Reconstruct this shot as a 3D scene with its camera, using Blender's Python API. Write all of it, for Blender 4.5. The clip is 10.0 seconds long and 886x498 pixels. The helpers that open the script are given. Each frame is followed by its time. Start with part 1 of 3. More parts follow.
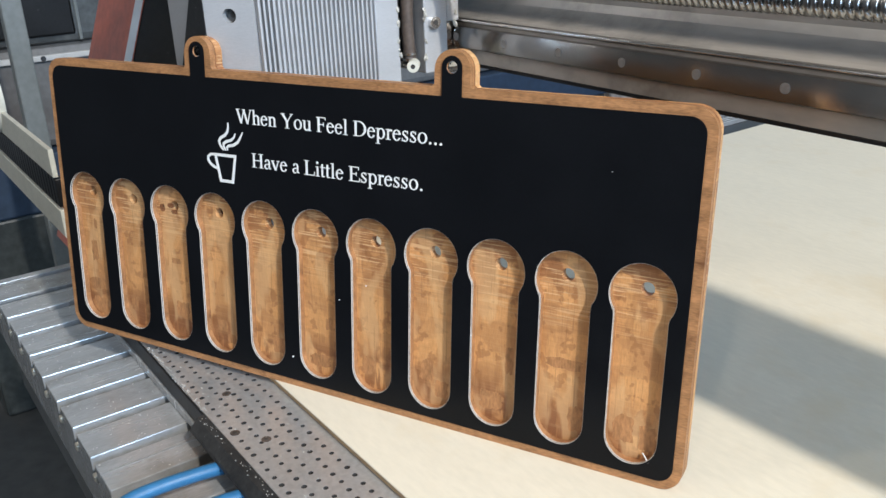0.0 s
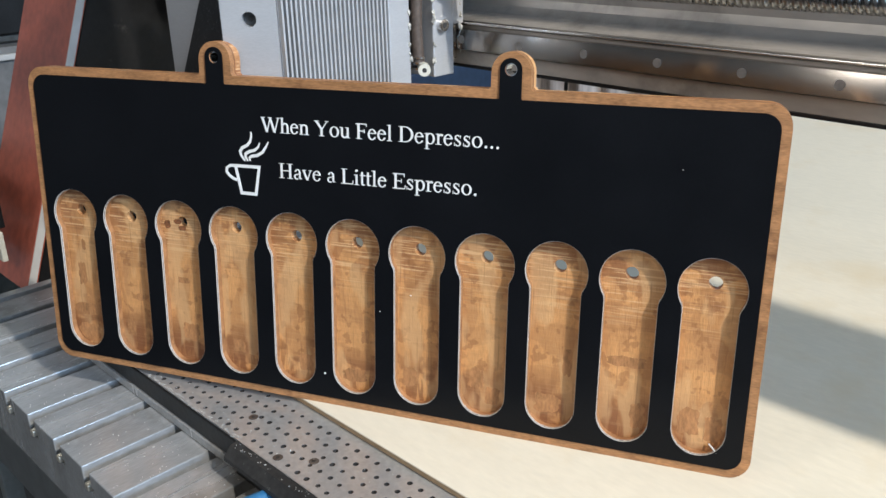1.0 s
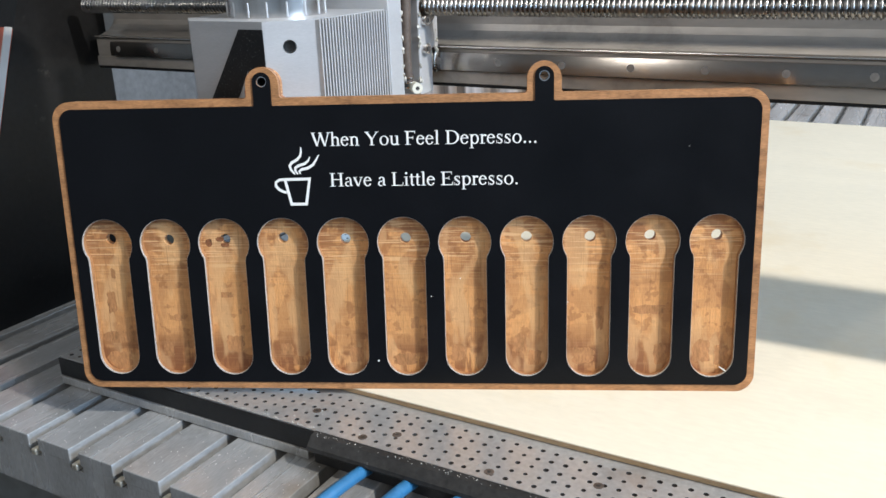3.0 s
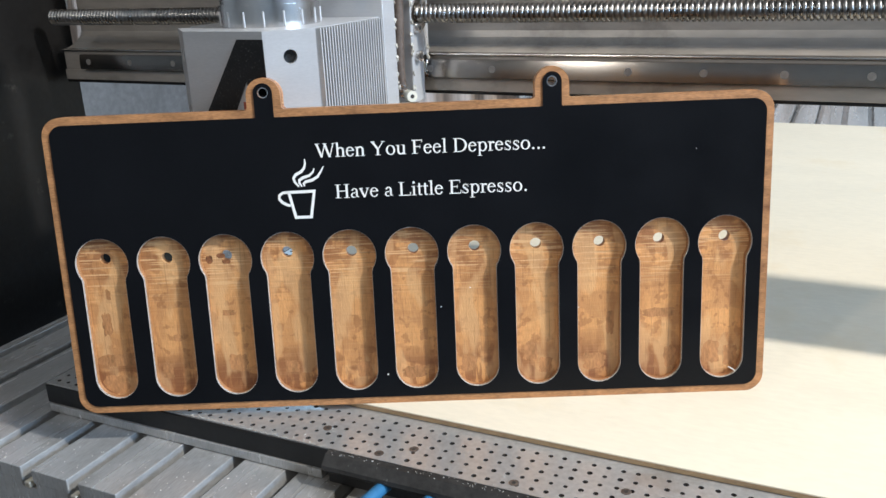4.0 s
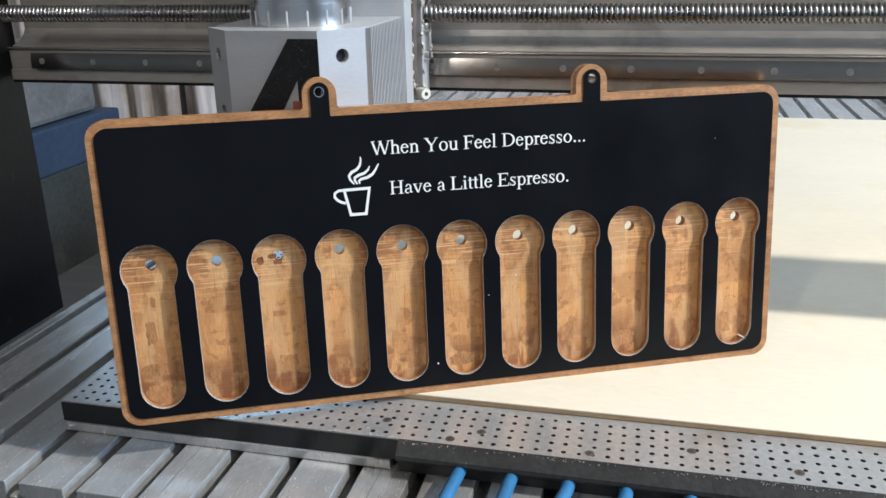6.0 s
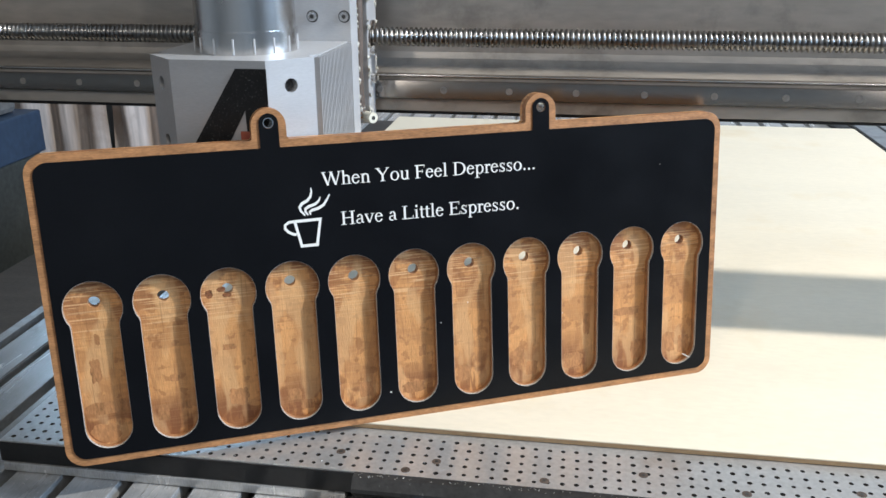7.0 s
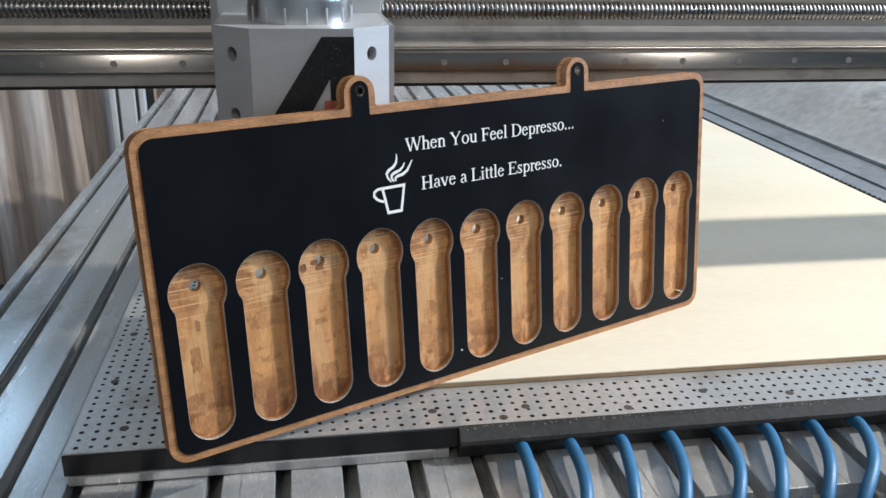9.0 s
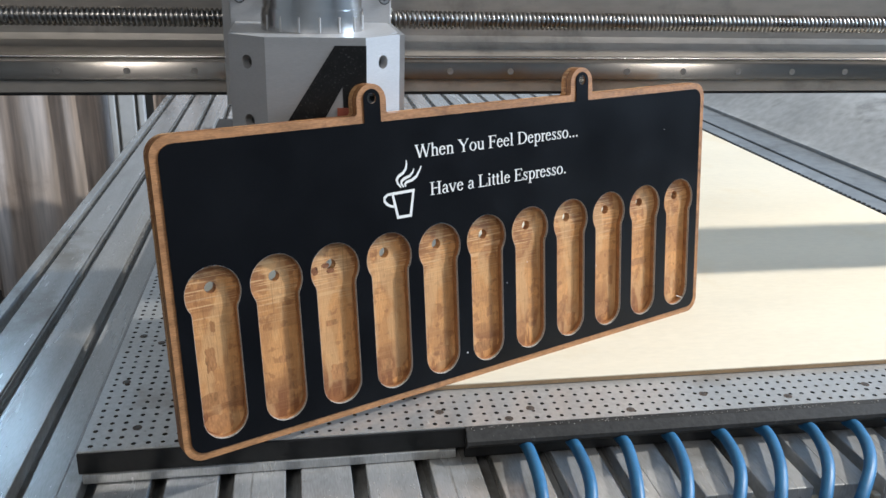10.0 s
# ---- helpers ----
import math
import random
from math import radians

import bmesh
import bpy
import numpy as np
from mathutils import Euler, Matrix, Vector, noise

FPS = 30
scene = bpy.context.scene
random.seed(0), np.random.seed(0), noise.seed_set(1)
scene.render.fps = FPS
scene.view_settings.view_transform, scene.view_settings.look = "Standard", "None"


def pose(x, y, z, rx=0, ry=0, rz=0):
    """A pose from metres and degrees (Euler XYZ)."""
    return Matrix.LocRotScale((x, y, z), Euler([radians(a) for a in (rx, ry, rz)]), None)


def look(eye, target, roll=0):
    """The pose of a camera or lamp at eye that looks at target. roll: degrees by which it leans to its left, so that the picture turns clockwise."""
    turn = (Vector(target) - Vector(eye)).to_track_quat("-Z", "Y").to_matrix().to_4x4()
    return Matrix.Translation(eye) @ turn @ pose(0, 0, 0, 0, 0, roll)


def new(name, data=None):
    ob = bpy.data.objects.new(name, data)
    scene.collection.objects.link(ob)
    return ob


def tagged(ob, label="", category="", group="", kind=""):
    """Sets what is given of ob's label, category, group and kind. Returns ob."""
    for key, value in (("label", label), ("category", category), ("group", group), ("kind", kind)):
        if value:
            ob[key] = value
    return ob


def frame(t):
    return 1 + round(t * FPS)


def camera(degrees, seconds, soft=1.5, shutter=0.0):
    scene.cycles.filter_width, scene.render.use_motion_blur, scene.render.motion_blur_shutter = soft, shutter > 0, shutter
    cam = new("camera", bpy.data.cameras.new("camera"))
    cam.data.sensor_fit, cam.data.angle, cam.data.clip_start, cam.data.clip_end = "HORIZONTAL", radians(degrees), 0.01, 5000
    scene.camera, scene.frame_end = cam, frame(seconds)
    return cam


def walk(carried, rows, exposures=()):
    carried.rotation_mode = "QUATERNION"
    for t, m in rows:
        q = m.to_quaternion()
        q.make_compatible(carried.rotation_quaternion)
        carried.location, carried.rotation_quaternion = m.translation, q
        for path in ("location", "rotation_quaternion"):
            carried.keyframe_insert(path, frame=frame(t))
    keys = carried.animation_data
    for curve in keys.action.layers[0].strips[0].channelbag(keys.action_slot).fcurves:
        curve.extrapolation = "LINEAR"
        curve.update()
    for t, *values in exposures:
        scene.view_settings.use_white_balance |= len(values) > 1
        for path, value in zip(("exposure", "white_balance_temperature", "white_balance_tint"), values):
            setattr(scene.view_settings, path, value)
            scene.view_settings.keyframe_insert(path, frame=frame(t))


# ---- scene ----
cam = camera(54.51, 10.0)
ROWS = [
    (0.0, -0.0056, 0.0214, 0.3294, 68.11, 2.02, 53.86),
    (0.5, -0.0133, 0.0062, 0.3302, 68.45, 2.41, 50.77),
    (1.0, -0.0873, -0.0599, 0.3301, 68.15, 1.26, 44.82),
    (1.5, -0.1414, -0.143, 0.3185, 68.61, 0.21, 37.9),
    (2.0, -0.1697, -0.221, 0.3206, 69.97, 1.25, 30.34),
    (2.5, -0.1857, -0.2591, 0.3238, 70.99, 0.89, 26.8),
    (3.0, -0.1788, -0.2424, 0.3284, 70.55, 1.88, 29.04),
    (4.5, -0.2774, -0.2733, 0.3291, 70.79, 1.69, 20.18),
    (5.0, -0.3333, -0.2961, 0.3241, 70.51, 0.54, 15.27),
    (6.5, -0.3736, -0.3395, 0.3527, 70.13, 0.92, 12.31),
    (7.0, -0.3888, -0.3264, 0.3626, 69.89, 0.2, 8.75),
    (7.5, -0.4717, -0.3181, 0.3524, 70.21, -0.0, 2.87),
    (8.0, -0.545, -0.3177, 0.3447, 69.79, -0.56, -1.59),
    (8.5, -0.6036, -0.3399, 0.3451, 69.44, -0.74, -6.09),
    (9.0, -0.6381, -0.3618, 0.3438, 69.82, -0.96, -9.13),
    (9.5, -0.6472, -0.3707, 0.3426, 69.97, -0.77, -10.05),
    (10.0, -0.6511, -0.3749, 0.3456, 70.4, -1.4, -9.41),
]
walk(cam, [(t, pose(x, y, z, rx, ry, rz)) for t, x, y, z, rx, ry, rz in ROWS],
     exposures=[(0.0, -0.2), (1.0, -0.2), (2.0, -0.06), (3.0, 0.0), (8.0, 0.0), (9.0, -0.1), (10.0, -0.1)])


# ---- world and light ----
world = bpy.data.worlds.new("world")
scene.world = world
world.use_nodes = True
world.node_tree.nodes["Background"].inputs[0].default_value = (0.55, 0.65, 0.8, 1)
world.node_tree.nodes["Background"].inputs[1].default_value = 0.05


def area(name, eye, target, w, h, watts, color):
    d = bpy.data.lights.new(name, "AREA")
    d.shape, d.size, d.size_y, d.energy, d.color = "RECTANGLE", w, h, watts, color
    ob = new(name, d)
    ob.matrix_world = look(eye, target)
    return ob


KEY = Vector((1.05, -0.115, 1.0)).normalized()
area("work_lamp", Vector((-0.4, 0.4, 0)) + KEY * 2.7, (-0.4, 0.4, 0), 0.08, 0.08, 86, (1.0, 0.955, 0.885))
area("ceiling_lamp_front", (-1.35, -2.2, 2.3), (-0.5, 0.3, 0), 0.12, 1.1, 22, (1.0, 0.95, 0.89))
area("ceiling_lamp_side", (1.15, -2.2, 2.3), (-0.4, 0.3, 0), 0.12, 1.1, 22, (1.0, 0.95, 0.89))
# Unseen bluish source, placed where its glint on the table points
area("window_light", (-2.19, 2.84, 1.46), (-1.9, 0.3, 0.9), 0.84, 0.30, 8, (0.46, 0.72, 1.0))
# Unseen bluish fill, added to lighten the shadow on the plywood
area("side_fill_light", (3.96, 0.1, 1.75), (-0.2, 0.5, 0.2), 2.2, 1.0, 250, (0.46, 0.69, 1.0))


# ---- materials ----
def mat(name, color, rough=0.5, metal=0.0, vary=0.15, scale=8.0, fine=120.0, bump=0.1, stretch=(1, 1, 1), dirt=None, dirt_scale=3.0, dirt_cut=0.55, rvary=0.12, spec=0.5):
    """Principled surface with two scales of variation, optional stains and fine relief."""
    m = bpy.data.materials.new(name)
    m.use_nodes = True
    nt = m.node_tree
    n, l = nt.nodes, nt.links
    p = n["Principled BSDF"]
    co = n.new("ShaderNodeTexCoord")
    mp = n.new("ShaderNodeMapping")
    mp.inputs["Scale"].default_value = stretch
    l.new(co.outputs["Object"], mp.inputs["Vector"])
    a = n.new("ShaderNodeTexNoise")
    a.inputs["Scale"].default_value, a.inputs["Detail"].default_value = scale, 6
    b = n.new("ShaderNodeTexNoise")
    b.inputs["Scale"].default_value, b.inputs["Detail"].default_value = fine, 4
    for t in (a, b):
        l.new(mp.outputs[0], t.inputs["Vector"])
    add = n.new("ShaderNodeMath")
    add.operation = "ADD"
    l.new(a.outputs["Fac"], add.inputs[0])
    l.new(b.outputs["Fac"], add.inputs[1])
    ramp = n.new("ShaderNodeMapRange")
    ramp.inputs["From Min"].default_value, ramp.inputs["From Max"].default_value = 0.7, 1.3
    ramp.inputs["To Min"].default_value, ramp.inputs["To Max"].default_value = 1 - vary, 1 + vary
    l.new(add.outputs[0], ramp.inputs["Value"])
    mul = n.new("ShaderNodeVectorMath")
    mul.operation = "SCALE"
    mul.inputs[0].default_value = color
    l.new(ramp.outputs[0], mul.inputs["Scale"])
    col = mul.outputs[0]
    if dirt:
        c = n.new("ShaderNodeTexNoise")
        c.inputs["Scale"].default_value, c.inputs["Detail"].default_value, c.inputs["Roughness"].default_value = dirt_scale, 8, 0.65
        l.new(co.outputs["Object"], c.inputs["Vector"])
        cr = n.new("ShaderNodeMapRange")
        cr.inputs["From Min"].default_value, cr.inputs["From Max"].default_value = dirt_cut, dirt_cut + 0.16
        l.new(c.outputs["Fac"], cr.inputs["Value"])
        mx = n.new("ShaderNodeMix")
        mx.data_type = "RGBA"
        l.new(cr.outputs[0], mx.inputs["Factor"])
        l.new(col, mx.inputs["A"])
        mx.inputs["B"].default_value = (*dirt, 1)
        col = mx.outputs["Result"]
    l.new(col, p.inputs["Base Color"])
    rr = n.new("ShaderNodeMapRange")
    rr.inputs["To Min"].default_value, rr.inputs["To Max"].default_value = max(0.03, rough - rvary), min(1, rough + rvary)
    l.new(a.outputs["Fac"], rr.inputs["Value"])
    l.new(rr.outputs[0], p.inputs["Roughness"])
    p.inputs["Metallic"].default_value = metal
    p.inputs["Specular IOR Level"].default_value = spec
    if bump:
        bp = n.new("ShaderNodeBump")
        bp.inputs["Strength"].default_value, bp.inputs["Distance"].default_value = bump, 0.001
        l.new(b.outputs["Fac"], bp.inputs["Height"])
        l.new(bp.outputs[0], p.inputs["Normal"])
    return m


def stained_wood():
    """Stained plywood: warm tone, sharp-edged burnt patches, pale cutter scratches and long fibres."""
    m = mat("stained_wood", (0.585, 0.285, 0.104), 0.5, 0, 0.16, 14, 240, 0.25, (5, 1, 1))
    nt = m.node_tree
    n, l = nt.nodes, nt.links
    p = n["Principled BSDF"]
    col = p.inputs["Base Color"].links[0].from_socket
    co = n.new("ShaderNodeTexCoord")
    sep = n.new("ShaderNodeSeparateXYZ")
    l.new(co.outputs["Object"], sep.inputs[0])
    # burnt patches gather at the slot ends, darker patches and scratches at the round heads
    layers = (((0.55, 1.3, 1), 46, 0.52, 0.55, (0.38, 0.175, 0.066), 0.45, 0.2, 0.1, 1.0),
              ((1.5, 0.45, 1), 60, 0.54, 0.575, (0.36, 0.16, 0.06), 0.4, 0.2, 0.1, 1.0),
              ((0.6, 1.0, 1), 52, 0.46, 0.50, (0.21, 0.076, 0.028), 0.74, 0.050, 0.030, 0.06),
              ((2.6, 0.5, 1), 85, 0.49, 0.53, (0.17, 0.058, 0.021), 0.68, 0.046, 0.018, 0.04),
              ((0.9, 1.2, 1), 60, 0.47, 0.51, (0.22, 0.080, 0.030), 0.66, 0.085, 0.124, 0.08),
              ((0.16, 5.0, 1), 150, 0.54, 0.60, (0.68, 0.42, 0.21), 0.75, 0.082, 0.105, 0.10),
              ((0.20, 4.4, 1), 140, 0.55, 0.62, (0.23, 0.092, 0.035), 0.42, 0.075, 0.105, 0.14),
              ((1.1, 1.1, 1), 120, 0.59, 0.63, (0.23, 0.085, 0.03), 0.45, 0.2, 0.1, 0.7),
              ((1.4, 0.5, 1), 40, 0.52, 0.58, (0.64, 0.385, 0.18), 0.45, 0.2, 0.1, 1.0),
              ((4.5, 0.16, 1), 160, 0.60, 0.70, (0.19, 0.075, 0.03), 0.35, 0.2, 0.1, 1.0))
    for scale, size, low, high, tint, amount, v0, v1, least in layers:
        mp = n.new("ShaderNodeMapping")
        mp.inputs["Scale"].default_value = scale
        mp.inputs["Rotation"].default_value = (0, 0, radians(4))
        l.new(co.outputs["Object"], mp.inputs["Vector"])
        t = n.new("ShaderNodeTexNoise")
        t.inputs["Scale"].default_value, t.inputs["Detail"].default_value, t.inputs["Roughness"].default_value = size, 2.5, 0.5
        l.new(mp.outputs[0], t.inputs["Vector"])
        r = n.new("ShaderNodeMapRange")
        r.inputs["From Min"].default_value, r.inputs["From Max"].default_value, r.inputs["To Max"].default_value = low, high, amount
        l.new(t.outputs["Fac"], r.inputs["Value"])
        k = n.new("ShaderNodeMapRange")
        k.inputs["From Min"].default_value, k.inputs["From Max"].default_value, k.inputs["To Min"].default_value = v0, v1, least
        l.new(sep.outputs["Y"], k.inputs["Value"])
        f = n.new("ShaderNodeMath")
        f.operation = "MULTIPLY"
        l.new(r.outputs[0], f.inputs[0])
        l.new(k.outputs[0], f.inputs[1])
        x = n.new("ShaderNodeMix")
        x.data_type = "RGBA"
        l.new(f.outputs[0], x.inputs["Factor"])
        l.new(col, x.inputs["A"])
        x.inputs["B"].default_value = (*tint, 1)
        col = x.outputs["Result"]
    l.new(col, p.inputs["Base Color"])
    return m


WOOD = stained_wood()
KNOT = mat("burnt_knot", (0.19, 0.072, 0.027), 0.55, 0, 0.6, 200, 600, 0.3)
RIM = mat("rim_wood", (0.34, 0.16, 0.064), 0.5, 0, 0.4, 40, 260, 0.3, (1, 4, 6), (0.15, 0.06, 0.022), 45, 0.56)
BLACK = mat("black_laminate", (0.0042, 0.0046, 0.0058), 0.34, 0, 0.2, 20, 700, 0.03, spec=0.15)
WHITE = mat("white_core", (0.78, 0.77, 0.74), 0.5, 0, 0.05, 40, 300, 0.02)
LIP = mat("laminate_edge", (0.68, 0.64, 0.58), 0.4, 0, 0.1, 40, 300, 0.02)
ALU = mat("machined_aluminium", (0.47, 0.47, 0.475), 0.42, 0.35, 0.07, 10, 300, 0.08, (1, 1, 6), (0.52, 0.50, 0.47), 25, 0.62)
TABLE = mat("dusty_aluminium", (0.48, 0.485, 0.485), 0.25, 0.5, 0.2, 9, 200, 0.07, (5, 0.6, 1), (0.26, 0.245, 0.22), 9, 0.57)
PLATE = mat("worn_steel_plate", (0.56, 0.56, 0.555), 0.33, 0.65, 0.16, 12, 260, 0.14, (1, 1, 1), (0.36, 0.32, 0.285), 14, 0.57)
# Near-black colour stands in for the shade inside holes, sockets and recesses
BORE = mat("shaded_bore", (0.035, 0.032, 0.03), 0.8, 0, 0.4, 200, 600, 0.1)
GANTRY = mat("gantry_steel", (0.44, 0.402, 0.36), 0.36, 0.45, 0.14, 5, 150, 0.05, (0.3, 1, 1), (0.2, 0.185, 0.165), 8, 0.56)
RAILM = mat("ground_steel", (0.36, 0.33, 0.30), 0.23, 1.0, 0.08, 6, 300, 0.04, (0.3, 1, 1), rvary=0.04)
# ground along its length, so highlights spread across the rail
_p = RAILM.node_tree.nodes["Principled BSDF"]
_p.inputs["Anisotropic"].default_value = 1.0
_t = RAILM.node_tree.nodes.new("ShaderNodeTangent")
_t.direction_type, _t.axis = "RADIAL", "X"
RAILM.node_tree.links.new(_t.outputs[0], _p.inputs["Tangent"])
RIDGE = mat("highlight_and_ring_steel", (0.62, 0.60, 0.57), 0.22, 1.0, 0.1, 20, 200, 0.03, (0.3, 1, 1))
CHROME = mat("polished_steel", (0.72, 0.71, 0.70), 0.12, 1.0, 0.05, 10, 200, 0.02)
MOTOR = mat("brushed_steel", (0.66, 0.65, 0.64), 0.24, 1.0, 0.06, 10, 300, 0.02, (1, 1, 0.2))
PLUG = mat("dull_steel_plug", (0.33, 0.31, 0.29), 0.45, 0.5, 0.2, 60, 300, 0.1)
SCREW = mat("oiled_screw_steel", (0.31, 0.30, 0.29), 0.28, 1.0, 0.15, 30, 300, 0.03)
BOLT = mat("dark_bolt", (0.1, 0.1, 0.1), 0.35, 0.8, 0.2, 60, 300, 0.1)
DARK = mat("black_plastic", (0.009, 0.009, 0.0095), 0.4, 0, 0.3, 14, 160, 0.2, (1, 1, 1), (0.07, 0.066, 0.062), 40, 0.64, spec=0.35)
BEVEL = mat("dusty_black_edge", (0.022, 0.021, 0.02), 0.6, 0, 0.5, 20, 260, 0.3, (1, 1, 1), (0.2, 0.195, 0.19), 190, 0.64, spec=0.35)
DUSTLINE = mat("pale_joint_dust", (0.30, 0.30, 0.295), 0.5, 0.4, 0.3, 90, 300, 0.1)
BROWN = mat("brown_recess", (0.10, 0.075, 0.06), 0.6, 0.2, 0.3, 60, 300, 0.2)
BRASS = mat("dull_brass", (0.5, 0.46, 0.38), 0.4, 0.7, 0.25, 90, 300, 0.3)
PALE = mat("pale_panel", (0.6, 0.59, 0.57), 0.6, 0, 0.1, 3, 40, 0.05)
PLY = mat("birch_plywood", (0.71, 0.635, 0.50), 0.55, 0, 0.05, 4, 90, 0.04, (1, 3, 1), (0.67, 0.56, 0.39), 5, 0.55, spec=0.3)
PLYEDGE = mat("plywood_edge", (0.36, 0.24, 0.13), 0.7, 0, 0.3, 30, 200, 0.2, (1, 1, 8))
HOSE = mat("blue_hose", (0.026, 0.135, 0.275), 0.45, 0, 0.15, 30, 200, 0.03)
RED = mat("red_plastic", (0.36, 0.095, 0.06), 0.35, 0, 0.25, 14, 100, 0.05)
SHEET = mat("dusty_sheet", (0.20, 0.198, 0.195), 0.55, 0.2, 0.2, 4, 60, 0.1, (1, 1, 1), (0.13, 0.12, 0.115), 4.5, 0.52)
CURTAIN = mat("heavy_curtain", (0.56, 0.48, 0.43), 0.85, 0, 0.4, 2, 12, 0.1, (5, 4, 0.35), (0.36, 0.28, 0.23), 3, 0.54)
FLOORM = mat("dark_floor", (0.07, 0.07, 0.068), 0.6, 0, 0.25, 2, 30, 0.1, (1, 1, 1), (0.12, 0.11, 0.1), 1.5, 0.55)
WALLM = mat("painted_wall", (0.45, 0.45, 0.44), 0.8, 0, 0.08, 1.5, 40, 0.05)
BLUE = mat("blue_paint", (0.028, 0.050, 0.088), 0.6, 0, 0.25, 3, 40, 0.05)
GREY = mat("grey_paint", (0.38, 0.40, 0.40), 0.5, 0, 0.12, 4, 60, 0.05)
FLAKE = mat("pale_flakes", (0.50, 0.48, 0.44), 0.8, 0, 0.2, 200, 900, 0.1)
GREASE = mat("dusty_grease", (0.46, 0.44, 0.39), 0.6, 0, 0.5, 300, 900, 0.4)
PLANK = mat("dark_dusty_timber", (0.085, 0.078, 0.072), 0.7, 0, 0.3, 6, 80, 0.15, (1, 6, 1))
STAIN = mat("veneer_stain", (0.37, 0.17, 0.066), 0.5, 0, 0.35, 60, 260, 0.25, (3, 1, 1), (0.46, 0.225, 0.088), 120, 0.55)
CABIN = mat("dark_cabinet_paint", (0.055, 0.062, 0.06), 0.4, 0, 0.35, 4, 60, 0.06, (1, 1, 1), (0.12, 0.125, 0.115), 5, 0.57)
HOOD = mat("smoky_plastic", (0.10, 0.108, 0.11), 0.35, 0, 0.35, 5, 60, 0.1, (1, 1, 1), (0.2, 0.2, 0.19), 6, 0.55)
POST = mat("worn_grey_paint", (0.20, 0.215, 0.21), 0.5, 0, 0.15, 6, 80, 0.05)
SIDE = mat("bluish_sheet", (0.42, 0.44, 0.46), 0.5, 0.2, 0.2, 5, 60, 0.06, (1, 1, 1), (0.10, 0.10, 0.105), 5, 0.55)
SPECK = mat("speckled_black", (0.009, 0.009, 0.0095), 0.5, 0, 0.3, 14, 160, 0.2, (1, 1, 1), (0.3, 0.3, 0.3), 700, 0.60, spec=0.35)
LEDGE = mat("grimy_sheet", (0.22, 0.24, 0.26), 0.45, 0.3, 0.25, 6, 60, 0.08, (1, 1, 1), (0.09, 0.09, 0.092), 8, 0.54)
CREAM = mat("pale_plastic", (0.60, 0.58, 0.49), 0.45, 0, 0.1, 40, 200, 0.05)
YELLOW = mat("yellow_sticker", (0.7, 0.5, 0.05), 0.5, 0, 0.1, 20, 100, 0.02)


# ---- mesh helpers ----
def mesh(name, bm, material, smooth=None):
    me = bpy.data.meshes.new(name)
    bmesh.ops.recalc_face_normals(bm, faces=bm.faces)
    bm.to_mesh(me)
    bm.free()
    me.materials.append(material)
    if smooth is not None:
        for p in me.polygons:
            p.use_smooth = True
        me.set_sharp_from_angle(angle=radians(smooth))
    return me


def part(name, bm, material, parent, label="", smooth=None):
    """One mesh object under a thing or a part, given in the thing's own space."""
    ob = new(name, mesh(name, bm, material, smooth))
    ob.parent = parent
    if label:
        ob["label"] = label
    return ob


def thing(name, m, label, category, group="", kind=""):
    ob = new(name)
    ob.empty_display_size = 0.02
    ob.matrix_world = m
    return tagged(ob, label, category, group, kind)


def box(x0, x1, y0, y1, z0, z1, bevel=0.0, bm=None):
    bm = bm or bmesh.new()
    r = bmesh.ops.create_cube(bm, size=1)
    for v in r["verts"]:
        v.co = Vector(((x0 + x1) / 2 + v.co.x * (x1 - x0), (y0 + y1) / 2 + v.co.y * (y1 - y0), (z0 + z1) / 2 + v.co.z * (z1 - z0)))
    if bevel:
        es = list({e for v in r["verts"] for e in v.link_edges})
        bmesh.ops.bevel(bm, geom=es, offset=bevel, segments=2, affect="EDGES", profile=0.5)
    return bm


def slab(loops, w0, w1, bm=None):
    """A plate between two heights, from an outer loop and its holes in (u, v)."""
    bm = bm or bmesh.new()
    for w in (w0, w1):
        edges = []
        for lp in loops:
            vs = [bm.verts.new((u, v, w)) for u, v in lp]
            edges += [bm.edges.new((vs[i], vs[(i + 1) % len(vs)])) for i in range(len(vs))]
        bmesh.ops.triangle_fill(bm, edges=edges, use_beauty=True, use_dissolve=False)
    for lp in loops:
        a = [bm.verts.new((u, v, w0)) for u, v in lp]
        b = [bm.verts.new((u, v, w1)) for u, v in lp]
        for i in range(len(lp)):
            j = (i + 1) % len(lp)
            bm.faces.new((a[i], a[j], b[j], b[i]))
    bmesh.ops.remove_doubles(bm, verts=bm.verts, dist=1e-6)
    return bm


def cyl(r, a, b, n=24, bm=None, r2=None):
    """A closed cylinder or cone from point a to point b."""
    bm = bm or bmesh.new()
    a, b = Vector(a), Vector(b)
    m = Matrix.Translation((a + b) / 2) @ (b - a).to_track_quat("Z", "Y").to_matrix().to_4x4()
    bmesh.ops.create_cone(bm, cap_ends=True, segments=n, radius1=r, radius2=r if r2 is None else r2, depth=(b - a).length, matrix=m)
    return bm


